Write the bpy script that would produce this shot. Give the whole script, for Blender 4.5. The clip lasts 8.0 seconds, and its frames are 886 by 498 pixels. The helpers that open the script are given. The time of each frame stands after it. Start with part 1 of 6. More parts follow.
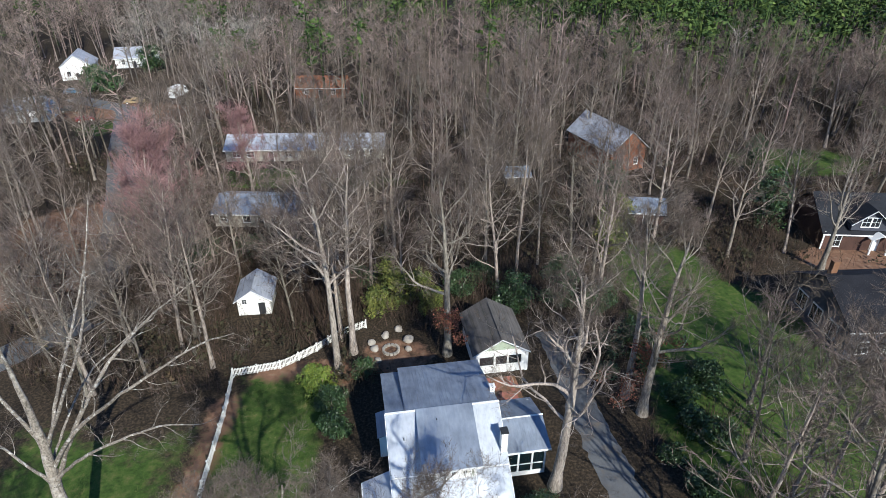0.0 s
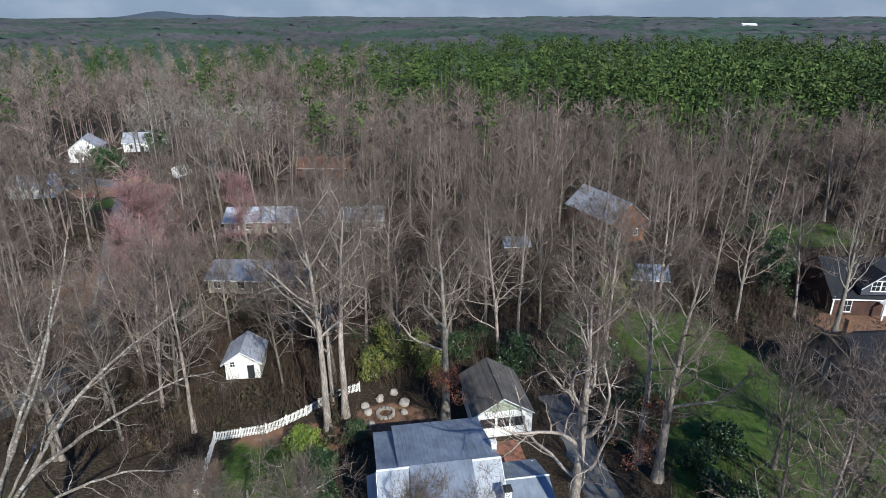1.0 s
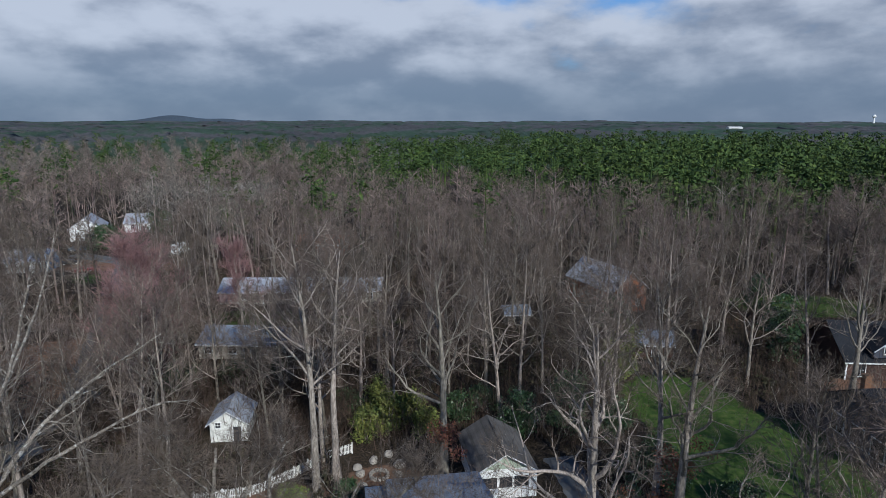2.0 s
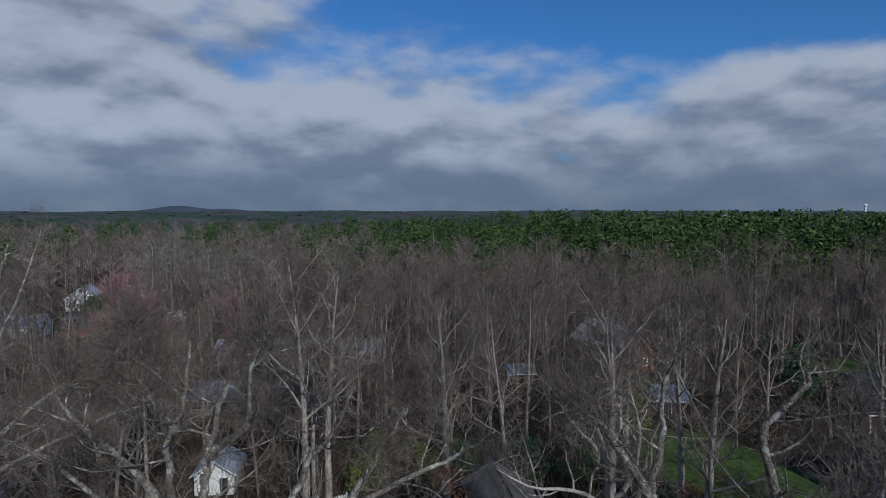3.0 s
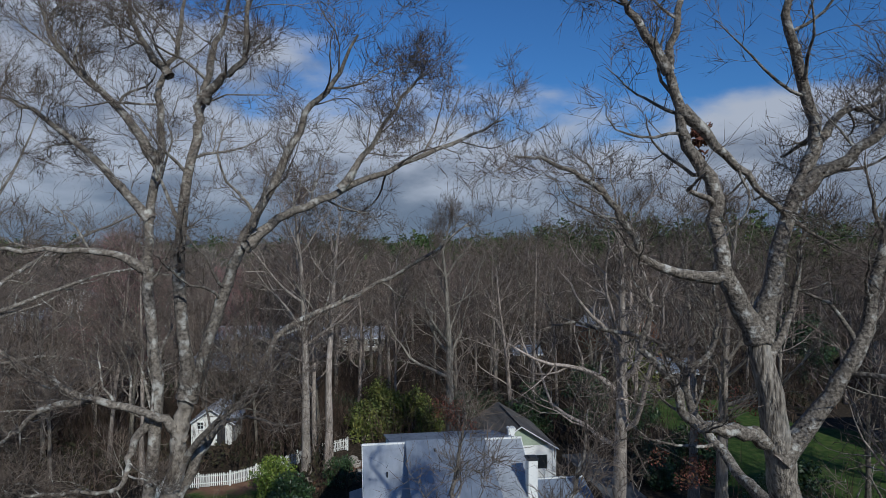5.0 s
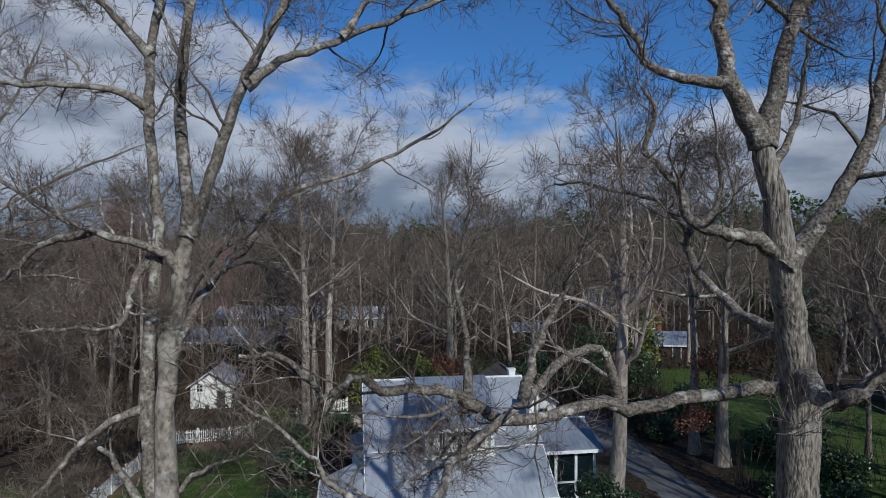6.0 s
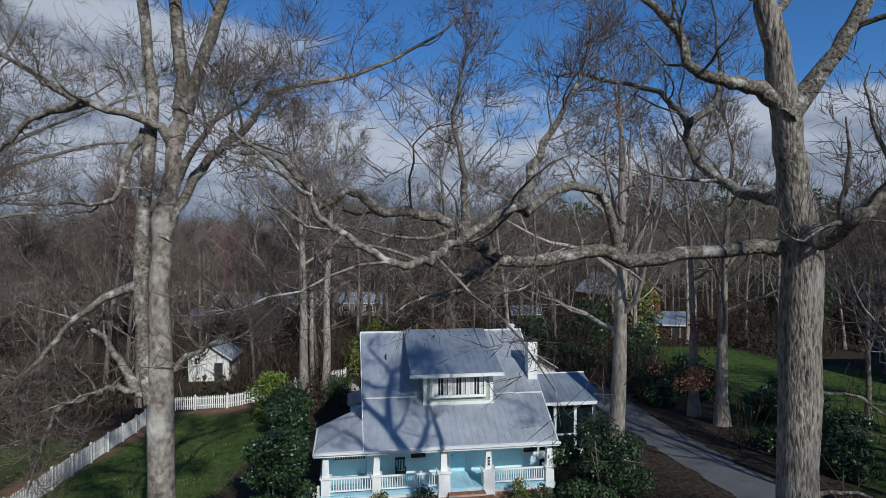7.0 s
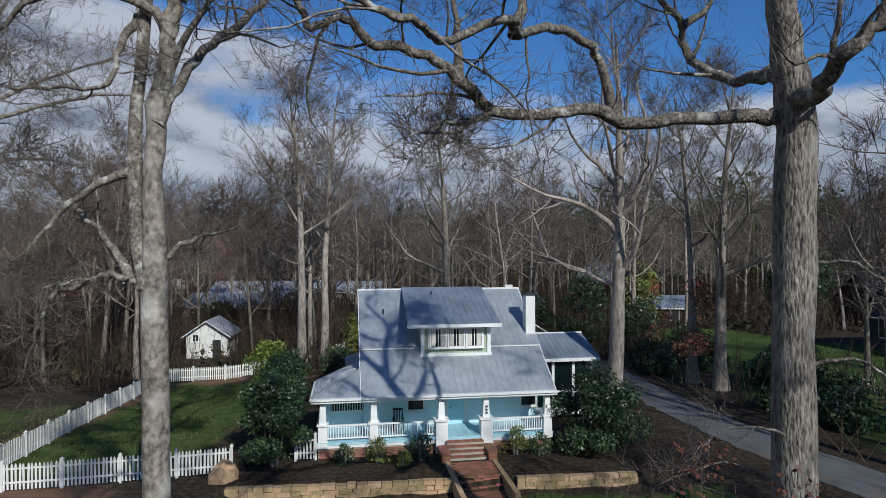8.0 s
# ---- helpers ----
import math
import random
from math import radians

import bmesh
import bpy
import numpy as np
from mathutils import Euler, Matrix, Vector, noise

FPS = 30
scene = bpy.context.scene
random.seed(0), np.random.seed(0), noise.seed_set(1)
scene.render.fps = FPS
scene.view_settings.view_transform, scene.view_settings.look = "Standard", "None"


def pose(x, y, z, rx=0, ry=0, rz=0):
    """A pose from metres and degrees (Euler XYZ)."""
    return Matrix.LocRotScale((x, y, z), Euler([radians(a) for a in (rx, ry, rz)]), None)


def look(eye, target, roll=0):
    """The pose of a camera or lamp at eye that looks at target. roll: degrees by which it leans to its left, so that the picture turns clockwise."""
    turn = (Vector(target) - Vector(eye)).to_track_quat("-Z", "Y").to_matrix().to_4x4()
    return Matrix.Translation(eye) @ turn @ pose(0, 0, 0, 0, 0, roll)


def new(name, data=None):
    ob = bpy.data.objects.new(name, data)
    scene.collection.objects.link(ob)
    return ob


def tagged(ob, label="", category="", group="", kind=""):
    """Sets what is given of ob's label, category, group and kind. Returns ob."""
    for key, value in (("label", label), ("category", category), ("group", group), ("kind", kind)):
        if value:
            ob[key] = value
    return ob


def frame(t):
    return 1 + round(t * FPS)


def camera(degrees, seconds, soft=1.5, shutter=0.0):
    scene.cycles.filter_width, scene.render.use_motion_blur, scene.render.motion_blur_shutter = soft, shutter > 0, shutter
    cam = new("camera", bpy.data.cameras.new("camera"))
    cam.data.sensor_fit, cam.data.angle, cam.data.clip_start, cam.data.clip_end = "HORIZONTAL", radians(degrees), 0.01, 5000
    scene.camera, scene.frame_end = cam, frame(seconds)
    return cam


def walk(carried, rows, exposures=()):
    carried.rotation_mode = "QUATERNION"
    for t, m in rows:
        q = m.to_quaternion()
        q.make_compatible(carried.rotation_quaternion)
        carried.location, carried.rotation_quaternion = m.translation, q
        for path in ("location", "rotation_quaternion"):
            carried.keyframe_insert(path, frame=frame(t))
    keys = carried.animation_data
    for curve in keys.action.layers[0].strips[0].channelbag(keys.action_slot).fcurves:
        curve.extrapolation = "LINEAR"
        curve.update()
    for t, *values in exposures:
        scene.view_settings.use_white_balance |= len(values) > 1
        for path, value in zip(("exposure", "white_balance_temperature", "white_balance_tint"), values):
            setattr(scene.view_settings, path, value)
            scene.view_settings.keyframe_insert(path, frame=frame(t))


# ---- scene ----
cam = camera(71.96, 8.0, soft=0.8)
PATH = [
    (0.0, pose(-0.183, -1.231, 49.092, 59.88, 0.10, -0.12)),
    (0.5, pose(-0.011, -1.293, 46.474, 64.33, 0.09, -0.09)),
    (1.0, pose(0.055, -1.304, 43.710, 68.83, 0.07, -0.09)),
    (1.5, pose(0.048, -1.353, 40.855, 73.37, -0.00, -0.12)),
    (2.0, pose(0.132, -1.461, 38.020, 77.90, -0.06, -0.14)),
    (3.5, pose(-0.135, -0.284, 28.692, 88.16, 0.10, -0.12)),
    (4.0, pose(-0.072, -0.338, 26.258, 88.36, 0.04, 0.06)),
    (4.5, pose(-0.064, -0.352, 23.740, 89.21, -0.03, 0.16)),
    (5.0, pose(-0.070, -0.233, 21.260, 89.64, -0.10, 0.26)),
    (6.5, pose(-0.176, -0.169, 15.325, 89.73, -0.07, 0.10)),
    (7.0, pose(-0.126, -0.025, 13.819, 89.81, -0.02, 0.04)),
    (7.5, pose(-0.034, 0.030, 12.328, 89.96, 0.08, 0.01)),
    (8.0, pose(0.000, 0.001, 10.818, 90.15, 0.09, 0.00)),
]

walk(cam, PATH, exposures=[(0.0, 0.54, 6400, 6), (1.0, 0.42, 6350, 6), (2.0, -0.22, 6050, 6), (3.5, -0.76, 5800, 6), (5.0, -0.58, 6050, 6), (6.5, -0.47, 6150, 6), (8.0, -0.36, 6250, 6)])

# ---- world, sun ----
world = bpy.data.worlds.new("world")
scene.world = world
world.use_nodes = True
wn, wl = world.node_tree.nodes, world.node_tree.links
wn.clear()
SUN_EL, SUN_AZ = radians(34), radians(154)


def wnode(kind, **kw):
    n = wn.new(kind)
    for k, v in kw.items():
        n.inputs[k].default_value = v
    return n


def wmath(op, a, b=None, clamp=False):
    n = wn.new("ShaderNodeMath")
    n.operation, n.use_clamp = op, clamp
    for i, q in enumerate((a, b)):
        if q is None:
            continue
        if isinstance(q, (int, float)):
            n.inputs[i].default_value = q
        else:
            wl.new(q, n.inputs[i])
    return n.outputs[0]


def wmix(fac, a, b):
    n = wn.new("ShaderNodeMix")
    n.data_type = "RGBA"
    for sock, q in ((n.inputs["Factor"], fac), (n.inputs["A"], a), (n.inputs["B"], b)):
        if isinstance(q, tuple):
            sock.default_value = (*q, 1)
        else:
            wl.new(q, sock)
    return n.outputs["Result"]


def wramp(q, a, b):
    n = wn.new("ShaderNodeMapRange")
    n.interpolation_type = "SMOOTHSTEP"
    n.inputs["From Min"].default_value, n.inputs["From Max"].default_value = a, b
    wl.new(q, n.inputs["Value"])
    return n.outputs[0]


sky = wn.new("ShaderNodeTexSky")
sky.sky_type, sky.sun_disc = "NISHITA", False
sky.sun_elevation, sky.sun_rotation = SUN_EL, SUN_AZ
sky.air_density, sky.dust_density, sky.ozone_density = 1.0, 0.3, 3.0
coord = wn.new("ShaderNodeTexCoord")
sep = wn.new("ShaderNodeSeparateXYZ")
wl.new(coord.outputs["Generated"], sep.inputs[0])
sx, sy, sz = sep.outputs


def wnoise(scale, stretch, offset, detail=7, rough=0.55):
    m = wn.new("ShaderNodeMapping")
    m.inputs["Scale"].default_value = stretch
    m.inputs["Location"].default_value = offset
    wl.new(coord.outputs["Generated"], m.inputs[0])
    n = wnode("ShaderNodeTexNoise", Scale=scale, Detail=detail, Roughness=rough)
    wl.new(m.outputs[0], n.inputs["Vector"])
    return n.outputs["Fac"]


puff = wnoise(3.0, (1.0, 1.0, 2.3), (0.6, 0.2, 0.42), 8, 0.52)
puff_up = wnoise(3.0, (1.0, 1.0, 2.3), (0.61, 0.19, 0.50), 8, 0.52)
fine = wnoise(9.0, (1.0, 1.0, 2.6), (3.1, 0.4, 0.0), 6, 0.6)
shape = wmath("ADD", puff, wmath("MULTIPLY", wmath("SUBTRACT", fine, 0.5), 0.16))
# the bank of cloud is thick near the horizon and thins out towards the zenith, higher in the west
height_term = wmath("ADD", wmath("MULTIPLY", sz, -0.72), wmath("MULTIPLY", sx, -0.24))
top_off = wmath("MULTIPLY", wramp(wmath("ADD", sz, wmath("MULTIPLY", sx, 0.12)), 0.25, 0.36), -0.26)
dens = wramp(wmath("ADD", wmath("ADD", shape, top_off), wmath("ADD", height_term, 0.335)), 0.47, 0.68)
shade = wramp(wmath("ADD", wmath("MULTIPLY", wmath("SUBTRACT", puff, puff_up), 3.2), wmath("ADD", wmath("MULTIPLY", sz, 1.6), 0.24)), 0.08, 0.82)
CLOUD = 0.84
haze = wramp(sz, 0.11, 0.015)
cloud_col = wmix(wmath("MULTIPLY", haze, 0.75), wmix(shade, (0.31, 0.35, 0.45), (0.76, 0.79, 0.90)), (0.20, 0.26, 0.385))
bg_sky = wnode("ShaderNodeBackground", Strength=0.108)
tint = wn.new("ShaderNodeMix")
tint.data_type, tint.blend_type = "RGBA", "MULTIPLY"
tint.inputs["Factor"].default_value, tint.inputs["B"].default_value = 1.0, (0.45, 0.8, 1.2, 1)
wl.new(sky.outputs[0], tint.inputs["A"])
wl.new(tint.outputs["Result"], bg_sky.inputs["Color"])
bg_cloud = wnode("ShaderNodeBackground", Strength=CLOUD)
wl.new(cloud_col, bg_cloud.inputs["Color"])
mixw = wn.new("ShaderNodeMixShader")
wl.new(wmath("MAXIMUM", wmath("MULTIPLY", dens, 0.94), wmath("MULTIPLY", haze, 0.85)), mixw.inputs[0])
wl.new(bg_sky.outputs[0], mixw.inputs[1])
wl.new(bg_cloud.outputs[0], mixw.inputs[2])
wout = wn.new("ShaderNodeOutputWorld")
wl.new(mixw.outputs[0], wout.inputs[0])

sun = new("sun", bpy.data.lights.new("sun", "SUN"))
sun.data.energy, sun.data.angle, sun.data.color = 5.0, radians(0.6), (1.0, 0.955, 0.885)
sun_from = Vector((math.sin(SUN_AZ) * math.cos(SUN_EL), math.cos(SUN_AZ) * math.cos(SUN_EL), math.sin(SUN_EL)))
sun.matrix_world = look(sun_from * 100, (0, 0, 0))


# ---- materials ----
def mk(name, c1, c2, scale=6.0, rough=0.8, bump=0.25, metal=0.0, stretch=(1, 1, 1), vary=0.0, big=0.35, big_scale=0.35,
       c3=None, c3_scale=1.5, c3_at=(0.55, 0.7), island=False, spec=0.3, dist=0.02):
    """Two colours mixed by fine grain, broad stains over them, an optional third colour in blotches, relief from the grain."""
    m = bpy.data.materials.new(name)
    m.use_nodes = True
    n, l = m.node_tree.nodes, m.node_tree.links
    b = n["Principled BSDF"]
    b.inputs["Roughness"].default_value, b.inputs["Metallic"].default_value = rough, metal
    b.inputs["Specular IOR Level"].default_value = spec
    tc = n.new("ShaderNodeTexCoord")
    mp = n.new("ShaderNodeMapping")
    mp.inputs["Scale"].default_value = stretch
    l.new(tc.outputs["Object"], mp.inputs[0])

    def nz(s, src, det=5):
        q = n.new("ShaderNodeTexNoise")
        q.inputs["Scale"].default_value, q.inputs["Detail"].default_value = s, det
        l.new(src, q.inputs["Vector"])
        return q.outputs["Fac"]

    def mr(src, a, c, lo=0.0, hi=1.0):
        q = n.new("ShaderNodeMapRange")
        for k, v in (("From Min", a), ("From Max", c), ("To Min", lo), ("To Max", hi)):
            q.inputs[k].default_value = v
        l.new(src, q.inputs[0])
        return q.outputs[0]

    def mix(f, a, c, blend="MIX"):
        q = n.new("ShaderNodeMix")
        q.data_type, q.blend_type = "RGBA", blend
        for sock, v in ((q.inputs["Factor"], f), (q.inputs["A"], a), (q.inputs["B"], c)):
            if isinstance(v, tuple):
                sock.default_value = (*v, 1)
            elif isinstance(v, float):
                sock.default_value = v
            else:
                l.new(v, sock)
        return q.outputs["Result"]

    g = nz(scale, mp.outputs[0])
    col = mix(mr(g, 0.3, 0.7), c1, c2)
    if c3:
        col = mix(mr(nz(c3_scale, tc.outputs["Object"], 6), c3_at[0], c3_at[1]), col, c3)
    if big:
        hsv = n.new("ShaderNodeHueSaturation")
        l.new(mr(nz(big_scale, tc.outputs["Object"], 4), 0.3, 0.7, 1 - big, 1 + big), hsv.inputs["Value"])
        l.new(col, hsv.inputs["Color"])
        col = hsv.outputs[0]
    if vary:
        hsv = n.new("ShaderNodeHueSaturation")
        src = n.new("ShaderNodeNewGeometry").outputs["Random Per Island"] if island else n.new("ShaderNodeObjectInfo").outputs["Random"]
        l.new(mr(src, 0, 1, 1 - vary, 1 + vary), hsv.inputs["Value"])
        l.new(mr(src, 0, 1, 0.5 + 0.06 * vary, 0.5 - 0.06 * vary), hsv.inputs["Hue"])
        l.new(col, hsv.inputs["Color"])
        col = hsv.outputs[0]
    l.new(col, b.inputs["Base Color"])
    l.new(mr(g, 0.2, 0.8, max(rough - 0.1, 0), min(rough + 0.12, 1)), b.inputs["Roughness"])
    if bump:
        bp = n.new("ShaderNodeBump")
        bp.inputs["Strength"].default_value, bp.inputs["Distance"].default_value = bump, dist
        l.new(g, bp.inputs["Height"])
        l.new(bp.outputs[0], b.inputs["Normal"])
    return m


M = {
    "bark_pale": mk("bark_pale", (0.34, 0.30, 0.25), (0.085, 0.072, 0.06), 8, 0.9, 0.9, stretch=(1, 1, 0.7), c3=(0.42, 0.40, 0.36), c3_scale=1.6, c3_at=(0.5, 0.72), dist=0.05),
    "bark_oak": mk("bark_oak", (0.37, 0.33, 0.28), (0.045, 0.037, 0.03), 17, 0.9, 1.0, stretch=(1, 1, 0.24), c3=(0.36, 0.35, 0.32), c3_scale=0.9, c3_at=(0.55, 0.75), dist=0.12),
    "bark_oak_limb": mk("bark_oak_limb", (0.25, 0.22, 0.185), (0.04, 0.033, 0.027), 16, 0.9, 1.0, c3=(0.38, 0.37, 0.34), c3_scale=4.5, c3_at=(0.55, 0.66), dist=0.06),
    "bark_pale_limb": mk("bark_pale_limb", (0.27, 0.238, 0.2), (0.06, 0.05, 0.042), 13, 0.9, 0.9, c3=(0.40, 0.39, 0.355), c3_scale=4.0, c3_at=(0.54, 0.67), dist=0.05),
    "bark_mid": mk("bark_mid", (0.36, 0.32, 0.275), (0.13, 0.11, 0.092), 8, 0.9, 0.5, stretch=(1, 1, 0.25), vary=0.3),
    "bark_wood": mk("bark_wood", (0.33, 0.29, 0.245), (0.105, 0.086, 0.071), 8, 0.9, 0.5, stretch=(1, 1, 0.25), vary=0.35),
    "twig": mk("twig", (0.175, 0.137, 0.114), (0.06, 0.047, 0.039), 3, 0.9, 0.0, vary=0.25),
    "twig_oak": mk("twig_oak", (0.17, 0.135, 0.11), (0.06, 0.048, 0.04), 3, 0.9, 0.0),
    "twig_red": mk("twig_red", (0.27, 0.155, 0.15), (0.16, 0.098, 0.095), 3, 0.9, 0.0, vary=0.15),
    "far_wood": mk("far_wood", (0.225, 0.185, 0.155), (0.078, 0.061, 0.05), 0.2, 0.95, 0.0, vary=0.75, island=True, big_scale=0.02, big=0.25, c3=(0.22, 0.21, 0.185), c3_scale=0.015),
    "pine": mk("pine", (0.06, 0.10, 0.022), (0.026, 0.05, 0.012), 0.5, 0.8, 0.0, vary=0.4, island=True, big_scale=0.02, big=0.25),
    "canopy": mk("canopy", (0.075, 0.07, 0.07), (0.05, 0.05, 0.05), 0.08, 0.95, 0.6, big=0.3, big_scale=0.004, c3=(0.03, 0.055, 0.032), c3_scale=0.006, c3_at=(0.46, 0.54), dist=3.0),
    "leaf_dark": mk("leaf_dark", (0.045, 0.085, 0.03), (0.025, 0.055, 0.02), 2, 0.42, 0.0, vary=0.45, island=True, spec=0.5),
    "leaf_yellow": mk("leaf_yellow", (0.17, 0.22, 0.035), (0.09, 0.15, 0.025), 1.5, 0.5, 0.0, vary=0.4, island=True, spec=0.4),
    "leaf_bamboo": mk("leaf_bamboo", (0.16, 0.17, 0.045), (0.07, 0.105, 0.025), 0.6, 0.6, 0.0, vary=0.45, island=True),
    "leaf_brown": mk("leaf_brown", (0.22, 0.095, 0.055), (0.13, 0.055, 0.035), 2, 0.8, 0.0, vary=0.4, island=True),
    "scrub": mk("scrub", (0.082, 0.056, 0.04), (0.03, 0.022, 0.016), 1, 0.9, 0.0, vary=0.45, island=True),
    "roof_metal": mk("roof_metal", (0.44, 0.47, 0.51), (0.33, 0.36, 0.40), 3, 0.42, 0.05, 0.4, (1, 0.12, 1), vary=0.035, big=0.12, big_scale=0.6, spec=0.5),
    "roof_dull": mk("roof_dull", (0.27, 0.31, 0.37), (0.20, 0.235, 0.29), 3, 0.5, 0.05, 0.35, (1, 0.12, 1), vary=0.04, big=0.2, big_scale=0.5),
    "white": mk("white", (0.78, 0.79, 0.78), (0.70, 0.71, 0.70), 12, 0.55, 0.08, big=0.06),
    "white_dull": mk("white_dull", (0.72, 0.72, 0.69), (0.58, 0.58, 0.55), 6, 0.7, 0.1, vary=0.08, big=0.12, big_scale=1.2),
    "blue_wall": mk("blue_wall", (0.60, 0.76, 0.80), (0.54, 0.71, 0.76), 5, 0.6, 0.08, big=0.08),
    "blue_floor": mk("blue_floor", (0.42, 0.67, 0.77), (0.36, 0.61, 0.71), 5, 0.4, 0.05, big=0.1, vary=0.06),
    "sage": mk("sage", (0.36, 0.42, 0.33), (0.31, 0.37, 0.29), 6, 0.65, 0.08, vary=0.05, big=0.08),
    "dark": mk("dark", (0.02, 0.022, 0.026), (0.035, 0.037, 0.04), 6, 0.5, 0.0, big=0.0),
    "black_iron": mk("black_iron", (0.02, 0.02, 0.02), (0.04, 0.04, 0.04), 20, 0.5, 0.1, 0.6, big=0.0),
    "brick": mk("brick", (0.27, 0.125, 0.08), (0.19, 0.085, 0.056), 14, 0.85, 0.3, vary=0.35, big=0.1, big_scale=1.5),
    "mortar": mk("mortar", (0.36, 0.33, 0.29), (0.28, 0.255, 0.22), 20, 0.9, 0.2),
    "stone": mk("stone", (0.42, 0.30, 0.17), (0.29, 0.20, 0.115), 7, 0.9, 0.5, vary=0.3, big=0.2, big_scale=1.5, dist=0.04),
    "shingle": mk("shingle", (0.105, 0.098, 0.092), (0.06, 0.056, 0.054), 18, 0.9, 0.4, vary=0.25, big=0.2, big_scale=0.7),
    "shingle_dark": mk("shingle_dark", (0.026, 0.028, 0.033), (0.014, 0.015, 0.019), 12, 0.9, 0.3, vary=0.2, big=0.2, big_scale=0.5, spec=0.1),
    "brown_wall": mk("brown_wall", (0.075, 0.04, 0.03), (0.055, 0.03, 0.024), 8, 0.8, 0.15, vary=0.1),
    "slate_wall": mk("slate_wall", (0.06, 0.065, 0.085), (0.045, 0.05, 0.065), 8, 0.8, 0.15),
    "asphalt": mk("asphalt", (0.125, 0.13, 0.135), (0.075, 0.078, 0.082), 25, 0.9, 0.3, big=0.2, big_scale=0.5, c3=(0.13, 0.11, 0.09), c3_scale=0.6),
    "far_roof": mk("far_roof", (0.34, 0.365, 0.42), (0.25, 0.27, 0.31), 4, 0.7, 0.1, vary=0.1, big=0.2, big_scale=0.3, stretch=(1, 0.15, 1)),
    "orange_brick": mk("orange_brick", (0.28, 0.11, 0.06), (0.20, 0.075, 0.042), 6, 0.9, 0.2, vary=0.1, stretch=(1, 1, 4)),
    "paint_red": mk("paint_red", (0.20, 0.03, 0.03), (0.16, 0.025, 0.025), 4, 0.35, 0.0),
    "paint_blue": mk("paint_blue", (0.06, 0.13, 0.20), (0.05, 0.11, 0.17), 4, 0.35, 0.0),
    "rubber": mk("rubber", (0.015, 0.015, 0.015), (0.025, 0.025, 0.025), 10, 0.85, 0.0),
    "wood_grey": mk("wood_grey", (0.30, 0.25, 0.20), (0.20, 0.165, 0.13), 5, 0.85, 0.3, stretch=(1, 1, 0.1), vary=0.2),
    "curtain": mk("curtain", (0.62, 0.60, 0.55), (0.52, 0.50, 0.46), 10, 0.9, 0.2, stretch=(4, 1, 0.2)),
    "brush": mk("brush", (0.05, 0.045, 0.022), (0.022, 0.024, 0.012), 0.5, 0.8, 0.0, vary=0.45, island=True, c3=(0.075, 0.048, 0.026), c3_scale=0.12),
    "beige": mk("beige", (0.40, 0.37, 0.32), (0.32, 0.295, 0.25), 6, 0.8, 0.1, stretch=(1, 1, 4)),
    "grass": mk("grass", (0.085, 0.105, 0.03), (0.04, 0.065, 0.016), 1, 0.8, 0.0, vary=0.45, island=True, c3=(0.16, 0.13, 0.065), c3_scale=0.7),
    # wooded hill; the blue of distance haze is put into the base colour
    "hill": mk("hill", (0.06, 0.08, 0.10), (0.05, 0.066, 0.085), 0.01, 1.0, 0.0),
}


def glass_mat(name, tint):
    m = bpy.data.materials.new(name)
    m.use_nodes = True
    b = m.node_tree.nodes["Principled BSDF"]
    b.inputs["Base Color"].default_value = (*tint, 1)
    b.inputs["Roughness"].default_value, b.inputs["Specular IOR Level"].default_value = 0.04, 0.8
    return m


M["glass"] = glass_mat("glass", (0.02, 0.025, 0.03))
M["teal_glass"] = glass_mat("teal_glass", (0.006, 0.014, 0.017))


